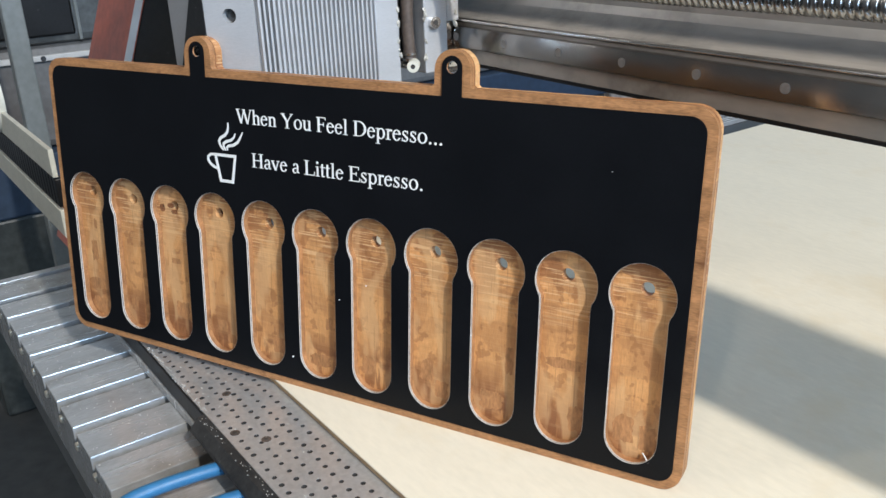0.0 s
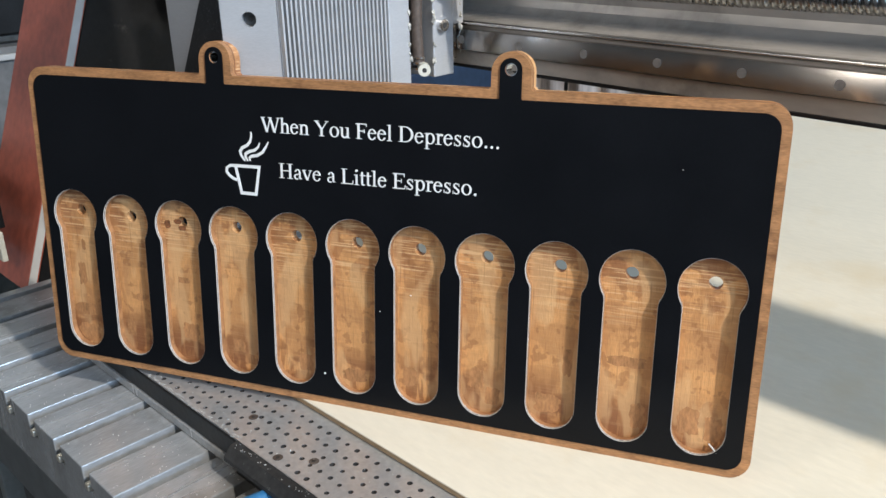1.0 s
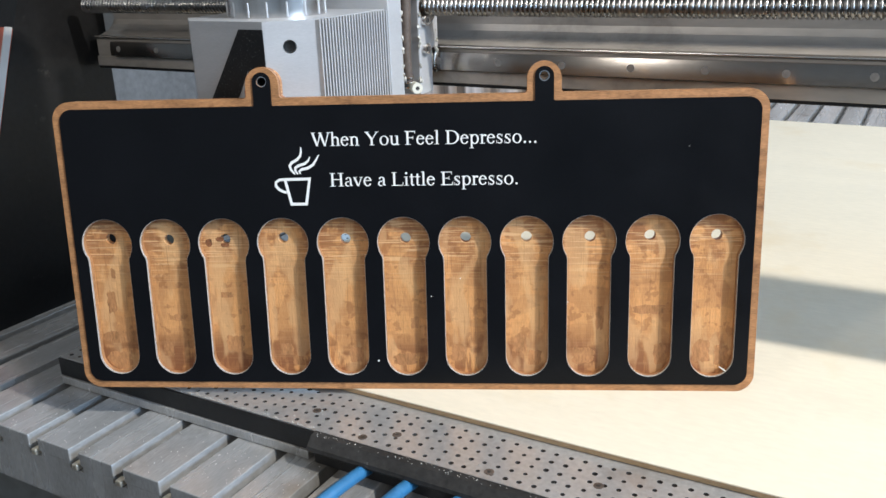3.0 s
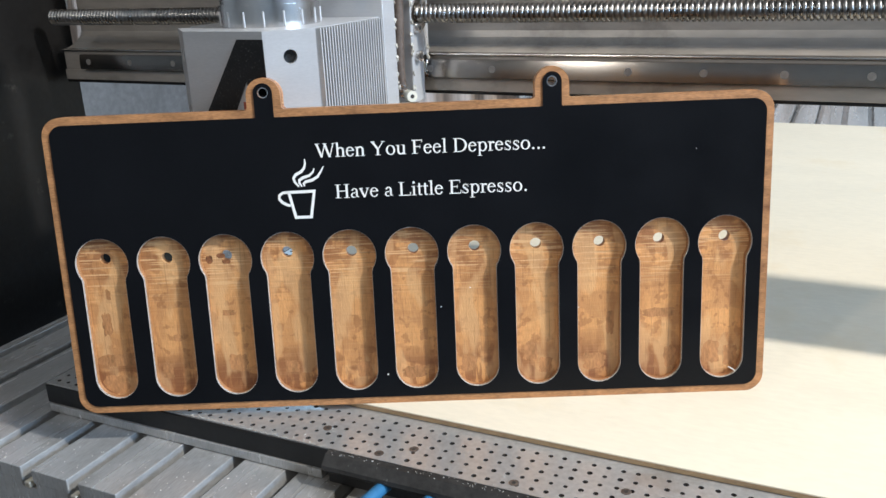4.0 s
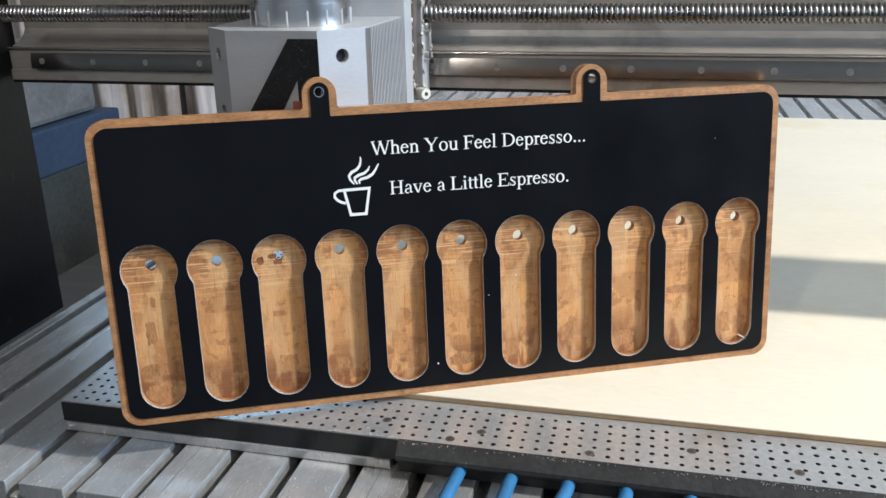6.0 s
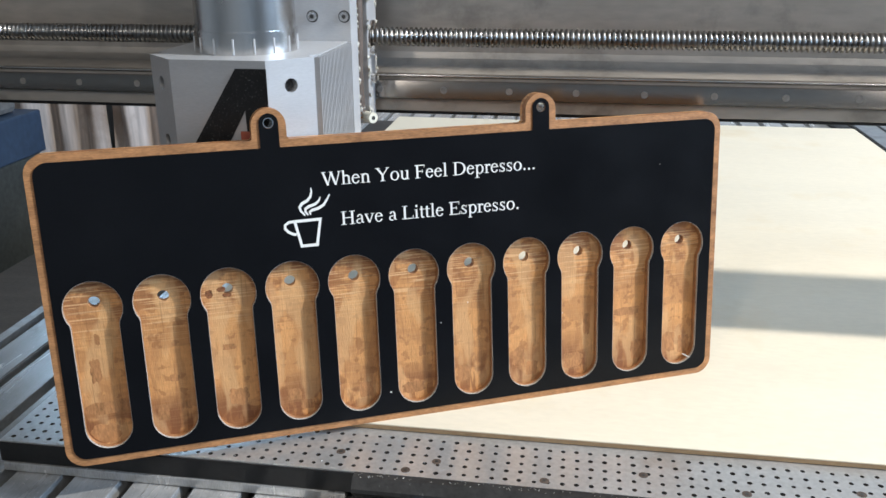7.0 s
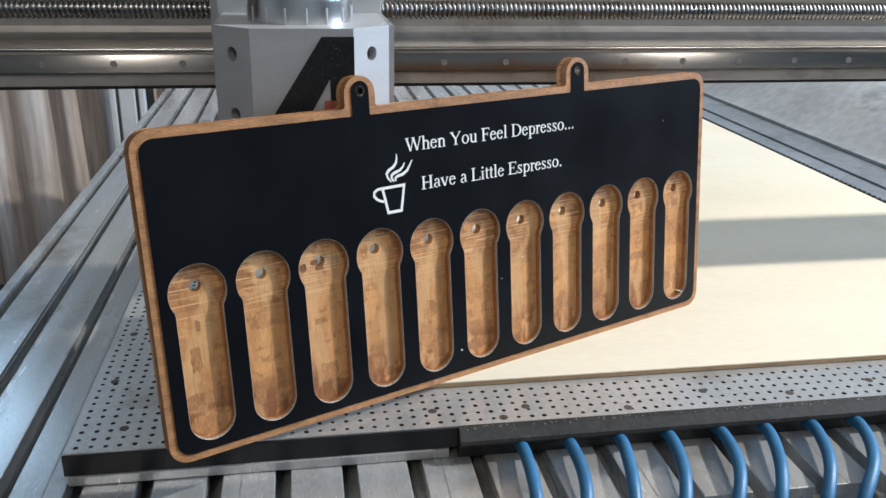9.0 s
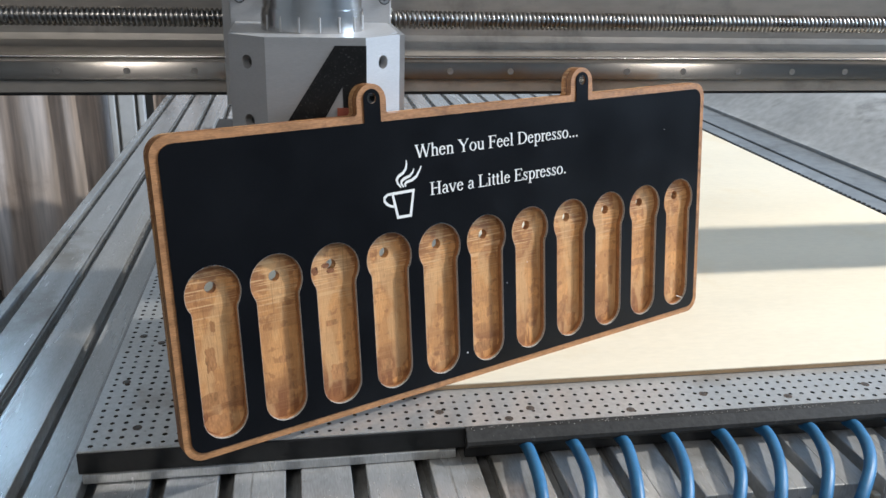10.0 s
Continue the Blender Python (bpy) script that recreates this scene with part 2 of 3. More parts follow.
def tube(points, r, n=12, bm=None):
    """A round hose through points, eased by Catmull-Rom."""
    bm = bm or bmesh.new()
    P = [Vector(p) for p in points]
    P = [2 * P[0] - P[1]] + P + [2 * P[-1] - P[-2]]
    path = []
    for i in range(1, len(P) - 2):
        for k in range(8):
            t = k / 8
            path.append(0.5 * (2 * P[i] + (P[i + 1] - P[i - 1]) * t + (2 * P[i - 1] - 5 * P[i] + 4 * P[i + 1] - P[i + 2]) * t * t + (3 * P[i] - P[i - 1] - 3 * P[i + 1] + P[i + 2]) * t ** 3))
    path.append(P[-2])
    rings = []
    for i, p in enumerate(path):
        d = (path[min(i + 1, len(path) - 1)] - path[max(i - 1, 0)]).normalized()
        s = d.cross(Vector((0.13, 0.05, 1))).normalized()
        t = d.cross(s)
        rings.append([bm.verts.new(p + r * (math.cos(2 * math.pi * k / n) * s + math.sin(2 * math.pi * k / n) * t)) for k in range(n)])
    for A, B in zip(rings, rings[1:]):
        for k in range(n):
            bm.faces.new((A[k], A[(k + 1) % n], B[(k + 1) % n], B[k]))
    bm.faces.new(rings[0])
    bm.faces.new(rings[-1])
    return bm


def extrude_x(profile, x0, x1, bm=None):
    """A profile in (y, z) drawn out along x."""
    bm = bm or bmesh.new()
    a = [bm.verts.new((x0, y, z)) for y, z in profile]
    b = [bm.verts.new((x1, y, z)) for y, z in profile]
    for i in range(len(profile)):
        j = (i + 1) % len(profile)
        bm.faces.new((a[i], a[j], b[j], b[i]))
    bm.faces.new(a)
    bm.faces.new(b)
    return bm


def arc(cx, cy, r, a0, a1, n):
    return [(cx + r * math.cos(radians(a0 + (a1 - a0) * i / n)), cy + r * math.sin(radians(a0 + (a1 - a0) * i / n))) for i in range(n + 1)]


def ring_loop(c, v, r, n=16):
    return arc(c, v, r, 0, 360 - 360 / n, n - 1)


# ---- the room ----
FLOOR_Z = -0.86
tagged(new("floor", mesh("floor", box(-5, 4, -4, 5, FLOOR_Z - 0.1, FLOOR_Z), FLOORM)), "dark worn workshop floor", "floor", kind="structure")
tagged(new("ceiling", mesh("ceiling", box(-5, 4, -4, 5, 2.6, 2.7), WALLM)), "plain pale workshop ceiling", "ceiling", kind="structure")
for nm, b in (("wall_west", (-5.1, -5, -4, 5)), ("wall_south", (-5, 4, -4.1, -4))):
    tagged(new(nm, mesh(nm, box(*b, FLOOR_Z, 2.6), WALLM)), "plain grey painted workshop wall", "wall", kind="structure")

# Unseen window opening, added to house the bluish window_light
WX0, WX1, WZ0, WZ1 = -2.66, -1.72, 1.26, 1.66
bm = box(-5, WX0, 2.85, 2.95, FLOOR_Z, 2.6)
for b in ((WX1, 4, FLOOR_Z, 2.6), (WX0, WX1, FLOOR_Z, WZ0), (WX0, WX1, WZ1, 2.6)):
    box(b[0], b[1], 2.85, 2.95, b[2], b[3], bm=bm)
tagged(new("wall_north", mesh("wall_north", bm, WALLM)), "plain grey painted workshop wall with an added window opening", "wall", kind="structure")
# East opening and frame are added to house the unseen fill light
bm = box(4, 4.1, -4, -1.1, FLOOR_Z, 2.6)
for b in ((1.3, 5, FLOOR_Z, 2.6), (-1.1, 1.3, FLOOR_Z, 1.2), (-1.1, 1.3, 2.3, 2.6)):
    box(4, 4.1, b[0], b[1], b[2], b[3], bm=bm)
tagged(new("wall_east", mesh("wall_east", bm, WALLM)), "plain grey painted workshop wall with an added window opening", "wall", kind="structure")
win = thing("added_side_window", pose(0, 0, 0), "added white window frame around the unseen side fill light", "window", kind="structure")
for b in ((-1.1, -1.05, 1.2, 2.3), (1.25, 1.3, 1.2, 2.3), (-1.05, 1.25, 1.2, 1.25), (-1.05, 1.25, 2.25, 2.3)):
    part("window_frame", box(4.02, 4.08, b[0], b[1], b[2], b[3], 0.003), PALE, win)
win = thing("window_1", pose(0, 0, 0), "unseen workshop window with an added white frame", "window", kind="structure")
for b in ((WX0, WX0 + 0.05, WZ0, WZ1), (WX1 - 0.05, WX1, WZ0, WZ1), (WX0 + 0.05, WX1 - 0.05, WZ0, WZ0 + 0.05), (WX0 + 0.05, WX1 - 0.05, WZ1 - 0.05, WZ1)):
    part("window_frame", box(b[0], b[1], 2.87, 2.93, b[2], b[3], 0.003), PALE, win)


def curtain(x0, x1, y, z0, z1, folds):
    bm = bmesh.new()
    n = folds * 18
    rows = []
    for k in range(9):
        f = k / 8
        z = z0 + (z1 - z0) * f
        rows.append([bm.verts.new((x0 + (x1 - x0) * i / n, y + (0.038 - 0.010 * f) * math.sin(2 * math.pi * folds * i / n + 2.6 * noise.noise((i * 0.035, f * 1.6, x0))) * (0.55 + 0.9 * abs(noise.noise((i * 0.09, f * 0.8, x0 + 5)))) + 0.05 * noise.noise((i * 0.05, f, x0 + 9)), z)) for i in range(n + 1)])
    for a, b in zip(rows, rows[1:]):
        for i in range(n):
            bm.faces.new((a[i], a[i + 1], b[i + 1], b[i]))
    return bm


for x0, x1, folds in ((-3.4, -2.1, 9), (-2.08, -1.26, 7), (-1.12, -0.2, 8)):
    c = thing("curtain", pose(0, 0, 0), "brown and grey heavy workshop curtain hanging in folds", "curtain", "curtains behind the machine")
    part("cloth", curtain(x0, x1, 2.6, FLOOR_Z + 0.02, 0.34, folds), CURTAIN, c, smooth=60)
for x0, x1 in ((-1.245, -1.225), (-1.215, -1.165), (-1.155, -1.135)):
    c = thing("pale_upright_panel", pose(0, 0, 0), "narrow pale painted upright panel beside the curtains", "panel", "pale panels by the curtains")
    part("panel", box(x0, x1, 2.50, 2.53, FLOOR_Z, 0.34, 0.004), PALE, c)

# ---- the machine table ----
TZ = -0.0255
PITCH = 0.048
SLOT0 = -0.6625
table = thing("slotted_machine_table", pose(0, 0, 0), "silver aluminium machine table with parallel clamping slots", "machine table")
tx0, tx1, ty0, ty1 = -0.9675, 0.50, 0.110, 2.1
k0 = math.ceil((tx0 - SLOT0) / PITCH)
k1 = math.floor((tx1 - SLOT0) / PITCH)
edges = [tx0] + [SLOT0 + k * PITCH for k in range(k0, k1 + 1)] + [tx1]
for a, b in zip(edges, edges[1:]):
    l, r = a + (0.0055 if a > tx0 else 0), b - (0.0055 if b < tx1 else 0)
    bm = box(l, r, ty0, ty1, TZ - 0.012, TZ, 0.0008)
    part("slat", bm, TABLE, table)
for a in edges[1:-1]:
    bm = extrude_x([(ty0 + 0.0005, TZ - 0.017), (ty1, TZ - 0.017), (ty1, TZ - 0.05), (ty0 + 0.0005, TZ - 0.05)], a - 0.0075, a + 0.0075)
    part("slot_floor", bm, TABLE, table)
    part("slot_nut", box(a - 0.003, a + 0.003, ty0 - 0.0015, ty0 + 0.006, TZ - 0.0165, TZ - 0.011, 0.0012), BRASS, table, "small bright nut in the slot end")
for a, b in zip(edges, edges[1:]):
    l, r = a + (0.0076 if a > tx0 else 0), b - (0.0076 if b < tx1 else 0)
    part("slat_web", box(l, r, ty0 + 0.0005, ty1, TZ - 0.05, TZ - 0.0121), TABLE, table)
for x in (-0.9055, -0.826, -0.6915, -0.5465, -0.402, -0.258):
    part("extrusion_joint", box(x - 0.0005, x + 0.0005, ty0 - 0.0002, ty1, TZ - 0.002, TZ + 0.0002), DUSTLINE, table, "thin joint line between table extrusions")
part("front_beam", box(tx0, tx1, ty0 + 0.012, ty0 + 0.06, TZ - 0.13, TZ - 0.0502, 0.003), HOOD, table)
for x in (tx0 + 0.05, tx1 - 0.12):
    for y in (0.2, 1.9):
        part("leg", box(x, x + 0.08, y, y + 0.08, FLOOR_Z, TZ - 0.036, 0.004), GREY, table)

# ---- the perforated vacuum plate ----
vac = thing("perforated_vacuum_plate", pose(0, 0, 0), "worn grey perforated steel vacuum plate with black edges", "vacuum plate")
PX0, PX1, PY0, PY1 = -0.8125, 0.155, 0.1835, 1.43
HX, HY, HR = 0.0100, 0.0101, 0.00185


def perforated(x0, x1, y0, y1, z, depth, r, nx, ny):
    """A sheet of square cells, each with a round hole going down."""
    bm = bmesh.new()
    n = 8
    for i in range(nx):
        for j in range(ny):
            cx, cy = x0 + (i + 0.5) * (x1 - x0) / nx, y0 + (j + 0.5) * (y1 - y0) / ny
            hx, hy = (x1 - x0) / nx / 2, (y1 - y0) / ny / 2
            out = [(hx, 0), (hx, hy), (0, hy), (-hx, hy), (-hx, 0), (-hx, -hy), (0, -hy), (hx, -hy)]
            o = [bm.verts.new((cx + a, cy + b, z)) for a, b in out]
            rr = r * random.uniform(0.85, 1.12)
            jx, jy = random.uniform(-0.0004, 0.0004), random.uniform(-0.0004, 0.0004)
            ring = [bm.verts.new((cx + jx + rr * math.cos(2 * math.pi * k / n), cy + jy + rr * math.sin(2 * math.pi * k / n), z)) for k in range(n)]
            low = [bm.verts.new((v.co.x, v.co.y, z - depth)) for v in ring]
            for k in range(n):
                m = (k + 1) % n
                bm.faces.new((o[k], o[m], ring[m], ring[k]))
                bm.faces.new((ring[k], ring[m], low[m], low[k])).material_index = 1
    bmesh.ops.remove_doubles(bm, verts=bm.verts, dist=1e-5)
    return bm


EX, EY = PX0 + 0.0025, PY0 + 0.0015
FX1 = EX + 96 * HX
FY1 = EY + 5 * HY
SX1 = EX + 8 * HX
# Hole walls take the near-black bore colour in place of shade
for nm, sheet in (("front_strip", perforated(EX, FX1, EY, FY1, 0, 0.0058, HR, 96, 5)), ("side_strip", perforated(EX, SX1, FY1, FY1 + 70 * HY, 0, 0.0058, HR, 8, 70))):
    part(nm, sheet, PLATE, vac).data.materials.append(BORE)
part("edge_strip", box(PX0, EX, PY0, PY1, -0.006, 0), PLATE, vac)
part("edge_strip", box(EX, PX1, PY0, EY, -0.006, 0), PLATE, vac)
part("middle_sheet", box(SX1, PX1, FY1, PY1, -0.006, 0), PLATE, vac)
part("core", box(PX0, PX1, PY0 + 0.0015, PY1, -0.0175, -0.0062), DARK, vac)
part("front_fascia", box(PX0 - 0.0005, -0.533, PY0 - 0.0015, PY0 + 0.0012, -0.0175, -0.0012, 0.0006), DARK, vac, "black front edge")
part("base_strip", box(PX0 + 0.002, -0.540, PY0 - 0.003, PY0 + 0.03, TZ + 0.0005, -0.0177, 0.0006), TABLE, vac, "bare aluminium base strip")
part("base", box(PX0 + 0.01, PX1, PY0 + 0.032, PY1, TZ + 0.0005, -0.0177), DARK, vac)
part("hose_manifold", extrude_x([(PY0 - 0.0005, 0.0), (PY0 - 0.006, -0.0006), (PY0 - 0.0118, -0.0068), (PY0 - 0.0124, -0.0095), (PY0 - 0.009, -0.0135), (PY0 - 0.002, -0.016)], -0.533, PX1), BEVEL, vac, "dusty bevelled black edge")
part("manifold_back", box(-0.533, PX1, PY0 - 0.004, PY0 + 0.0015, TZ + 0.001, -0.0165), DARK, vac)
# Flush brown discs take the place of the dark countersunk recesses
for x, y in ((-0.4765, 0.2040), (-0.3280, 0.2090), (-0.4970, 0.1905), (-0.1812, 0.208), (-0.3975, 0.1920), (-0.2590, 0.1970), (-0.776, 0.212), (-0.796, 0.285), (-0.796, 0.373), (-0.778, 0.357), (-0.549, 0.2064)):
    bm = cyl(0.0034, (x, y, -0.003), (x, y, 0.0003), 16)
    sc = part("plate_screw", bm, BROWN, vac, "dark countersunk screw")
    part("socket", cyl(0.0015, (x, y, 0), (x, y, 0.0005), 6), BOLT, sc)

for i, x in enumerate((-0.4864, -0.4494, -0.410, -0.3708, -0.3284, -0.2916, -0.2527, -0.214, -0.175)):
    h = thing("air_hose", pose(0, 0, 0), "blue plastic air hose drooping from the vacuum plate edge", "hose", "air hoses along the plate")
    s = 0.0015 * math.sin(i * 2.1)
    d = 0.008 + 0.0042 * i + (0.006 if i > 6 else 0)
    part("hose", tube([(x, 0.182, -0.0165), (x - d * 0.03, 0.164, -0.0135), (x - d * 0.3 + s, 0.135, -0.0125), (x - d * 0.62 + s, 0.112, -0.0155), (x - d, 0.093, -0.028), (x - d * 1.2, 0.085, -0.052), (x - d * 1.3, 0.083, -0.09), (x - d * 1.4, 0.083, -0.18)], 0.0047), HOSE, h, smooth=60)

# ---- the plywood sheet ----
ply = thing("plywood_sheet", pose(0, 0, 0), "large pale birch plywood sheet lying on the vacuum plate", "plywood sheet")
QX0, QX1, QY0, QY1 = -0.752, 0.147, 0.2400, 1.42
part("face", box(QX0, QX1, QY0, QY1, 0.0042, 0.0055, 0.0004), PLY, ply)
part("edge_ply", box(QX0 + 0.0006, QX1 - 0.0006, QY0 + 0.0006, QY1 - 0.0006, 0.0005, 0.0041), PLYEDGE, ply, "brown layered plywood edge")

# ---- the gantry ----
gan = thing("gantry_beam", pose(0, 0, 0), "grey steel gantry beam with guide rail and ball screw", "gantry beam")
GX0, GX1 = -1.02, 0.75
prof = [(0.447, 0.2105), (0.447, 0.2405), (0.449, 0.2432), (0.456, 0.2450), (0.466, 0.2490), (0.473, 0.2545), (0.476, 0.260), (0.476, 0.350), (0.462, 0.358), (0.447, 0.362), (0.447, 0.40), (0.523, 0.40), (0.523, 0.2105)]
part("beam", extrude_x(prof, GX0, GX1), GANTRY, gan)
part("bottom_lip", box(GX0, GX1, 0.4445, 0.4465, 0.2108, 0.2215, 0.0004), GANTRY, gan)

# Brighter, glossier strip added to draw the highlight along the ledge
part("highlight_ridge", extrude_x([(0.4470, 0.2408), (0.4452, 0.2413), (0.4446, 0.2424), (0.4452, 0.2436), (0.4490, 0.2441)], GX0, GX1), RIDGE, gan, "glossy strip added for the highlight line above the rail", smooth=60)
# Black strip draws the dark line along the beam's lower edge
part("bottom_dark_line", box(GX0, GX1, 0.4455, 0.4560, 0.2078, 0.2103, 0.0004), DARK, gan, "thin black strip under the beam")


def rail(z):
    """Ground rail with softly rounded flanks, bulged to catch the lamps' highlights."""
    h = 0.0076
    face = [(0.4386 + 0.0022 * ((k - 3.2) / 6.8) ** 2 * 0.8, z - h + 2 * h * k / 10) for k in range(11)]
    return extrude_x([(0.4468, z - h)] + face + [(0.4468, z + h)], GX0 + 0.03, GX1 - 0.02)


for z in (0.2308, 0.381):
    rl = part("guide_rail", rail(z), RAILM, gan, "ground steel guide rail", smooth=25)
    if z < 0.3:
        for k in range(-9, 20):
            x = -0.5064 + 0.0588 * k
            if GX0 + 0.03 < x < GX1 - 0.03:
                bm = cyl(0.0031, (x, 0.4390, z), (x, 0.43835, z), 16)
                part("rail_plug", bm, PLUG, rl)


def ballscrew(x0, x1, r, pitch):
    bm = bmesh.new()
    n, per = 18, 8
    steps = int((x1 - x0) / pitch * per)
    rings = []
    for s in range(steps + 1):
        x = x0 + (x1 - x0) * s / steps
        ring = []
        for k in range(n):
            a = 2 * math.pi * k / n
            ph = math.cos(2 * math.pi * (x - x0) / pitch - a)
            rr = r - 0.0019 * max(0, ph) ** 0.6
            ring.append(bm.verts.new((x, rr * math.cos(a), rr * math.sin(a))))
        rings.append(ring)
    for A, B in zip(rings, rings[1:]):
        for k in range(n):
            bm.faces.new((A[k], A[(k + 1) % n], B[(k + 1) % n], B[k]))
    return bm


scr = part("ball_screw", ballscrew(-1.0, 0.72, 0.0082, 0.0043), SCREW, gan, "shiny threaded ball screw", smooth=50)
scr.matrix_parent_inverse = pose(0, 0.425, 0.2790)

leg = thing("gantry_upright", pose(0, 0, 0), "black gantry upright with a sloping red front edge", "gantry upright")
up = [(0.470, -0.06), (0.470, 0.50), (0.440, 0.50), (0.352, 0.26), (0.2345, -0.06)]
part("side_plate", extrude_x(up, -1.075, -1.030), DARK, leg, "glossy black side plate")
front = [(0.3505, 0.26), (0.2330, -0.06), (0.2225, -0.057), (0.340, 0.263)]
part("front_cover", extrude_x(front, -1.165, -1.029), RED, leg, "dull red sloping front cover")
part("edge_trim", extrude_x([(0.3490, 0.262), (0.2315, -0.058), (0.2235, -0.0565), (0.341, 0.2635)], -1.0288, -1.0272), PALE, leg, "pale edge trim")
part("rear_body", extrude_x([(0.468, -0.06), (0.468, 0.49), (0.46, 0.49), (0.36, 0.25), (0.245, -0.06)], -1.16, -1.0752), GREY, leg)
part("foot", box(-1.15, -1.04, 0.33, 0.46, FLOOR_Z, -0.061, 0.004), GREY, leg)

chain = thing("cable_chain_track", pose(0, 0, 0), "black cable chain lying between two white guide strips", "cable chain")
for z in (0.068, -0.006):
    part("guide_strip", box(-1.60, -1.045, 0.211, 0.217, z - 0.017, z + 0.017, 0.001), CREAM, chain)
for k in range(34):
    x = -1.60 + k * 0.0163
    part("chain_link", box(x, x + 0.0135, 0.2125, 0.222, 0.014, 0.048, 0.001), DARK, chain)
part("end_cap", cyl(0.05, (-1.36, 0.207, 0.098), (-1.36, 0.219, 0.098), 28), CREAM, chain, "round cream end cap", smooth=40)

post = thing("grey_post", pose(0, 0, 0), "light grey square steel post on the floor", "post")
part("tube", box(-1.73, -1.70, 0.305, 0.340, FLOOR_Z, 1.2, 0.003), POST, post)

cab = thing("blue_band_cabinet", pose(0, 0, 0), "grey machine cabinet with a blue band and warning sticker", "machine cabinet")
part("body", box(-2.75, -2.215, 0.2, 2.35, FLOOR_Z, -0.34, 0.01), CABIN, cab, "dark greenish grey cabinet body")
part("blue_band", box(-2.74, -2.20, 0.2, 2.36, -0.338, -0.195, 0.006), BLUE, cab, "dark blue painted band")
part("hood", box(-2.70, -2.24, 0.25, 2.30, -0.193, 0.05, 0.02), SHEET, cab, "grey dusty hood")
part("cover_sheet", box(-2.72, -2.235, 0.3, 1.1, 0.052, 0.30, 0.02), HOOD, cab)
part("top_box", box(-2.66, -2.26, 0.62, 0.90, 0.302, 0.62, 0.01), HOOD, cab)
part("dark_pane", box(-2.2345, -2.2315, 0.31, 0.545, 0.072, 0.285, 0.004), DARK, cab, "dark glossy pane")
part("dark_pane", box(-2.2345, -2.2315, 0.64, 1.05, 0.072, 0.285, 0.004), DARK, cab, "dark glossy pane")
part("pane_frame", box(-2.2345, -2.2305, 0.552, 0.560, 0.056, 0.298, 0.002), POST, cab)
part("pane_frame", box(-2.2345, -2.2305, 0.626, 0.634, 0.056, 0.298, 0.002), POST, cab)
part("pale_sill", box(-2.2395, -2.2250, 0.28, 1.2, 0.016, 0.030, 0.003), PALE, cab, "pale sill strip")
for y in (0.30, 0.46, 0.62, 0.80):
    part("fastener", cyl(0.006, (-2.2252, y, 0.023), (-2.2225, y, 0.023), 12), BOLT, cab)
tri = bmesh.new()
v3 = [tri.verts.new((-2.1985, 0.655 - 0.045, -0.30)), tri.verts.new((-2.1985, 0.655 + 0.045, -0.30)), tri.verts.new((-2.1985, 0.655, -0.222))]
tri.faces.new(v3)
ex = bmesh.ops.extrude_face_region(tri, geom=tri.faces[:])
for v in [g for g in ex["geom"] if isinstance(g, bmesh.types.BMVert)]:
    v.co.x -= 0.001
part("warning_sticker", tri, YELLOW, cab, "yellow triangular warning sticker")

for k in range(5):
    st = thing("timber_plank", pose(0, 0, 0), "dark dusty timber plank stacked on the floor", "plank", "planks in the stack")
    z = FLOOR_Z + 0.001 + k * 0.052
    part("plank", box(-2.10 - 0.01 * (k % 2), -1.75 - 0.015 * (k % 3), 1.0 + 0.03 * (k % 2), 2.25, z, z + 0.047, 0.003), PLANK, st)

# ---- the spindle ----
sp = thing("router_spindle", pose(0, 0, 0), "bare aluminium router spindle mount with cooling fins and chrome collar", "router spindle")
SX = -0.637
core = [(-0.6985, 0.2875), (-0.672, 0.262), (-0.672, 0.248), (-0.6015, 0.248), (-0.6015, 0.262), (-0.5745, 0.2875), (-0.5745, 0.368), (-0.6985, 0.368)]
bm = slab([core], 0.150, 0.281)
block = part("clamp_block", bm, ALU, sp)
for a, b in (((-0.6985, 0.2735), (-0.672, 0.248)), ((-0.6015, 0.248), (-0.5745, 0.2735))):
    a, b = Vector((*a, 0.150)), Vector((*b, 0.150))
    ux = (b - a).normalized()
    w = (b - a).length
    nz = ux.cross(Vector((0, 0, 1)))
    cm = Matrix((ux, Vector((0, 0, 1)), nz)).transposed().to_4x4()
    cm.translation = a
    bores = [ring_loop(w / 2, z - 0.150, 0.0050, 20) for z in (0.2625, 0.220, 0.1755)]
    bm = slab([[(0, 0), (w, 0), (w, 0.131), (0, 0.131)]] + bores, -0.0098, 0)
    bm.transform(cm)
    corner = part("bored_corner", bm, ALU, sp)
    for z in (0.2625, 0.220, 0.1755):
        c = cm @ Vector((w / 2, z - 0.150, 0))
        part("bolt_head", cyl(0.0044, c - nz * 0.0097, c - nz * 0.0062, 16), BOLT, corner, "dark socket bolt in its bore", smooth=40)
        part("socket", cyl(0.0021, c - nz * 0.0063, c - nz * 0.0060, 6), BORE, corner)
for i in range(25):
    y = 0.2750 + i * 0.00372
    part("fin", box(-0.5746, -0.5705, y, y + 0.0015, 0.152, 0.2805), ALU, sp)
part("back_plate", box(-0.703, -0.5710, 0.3682, 0.3890, 0.150, 0.42, 0.001), ALU, sp)
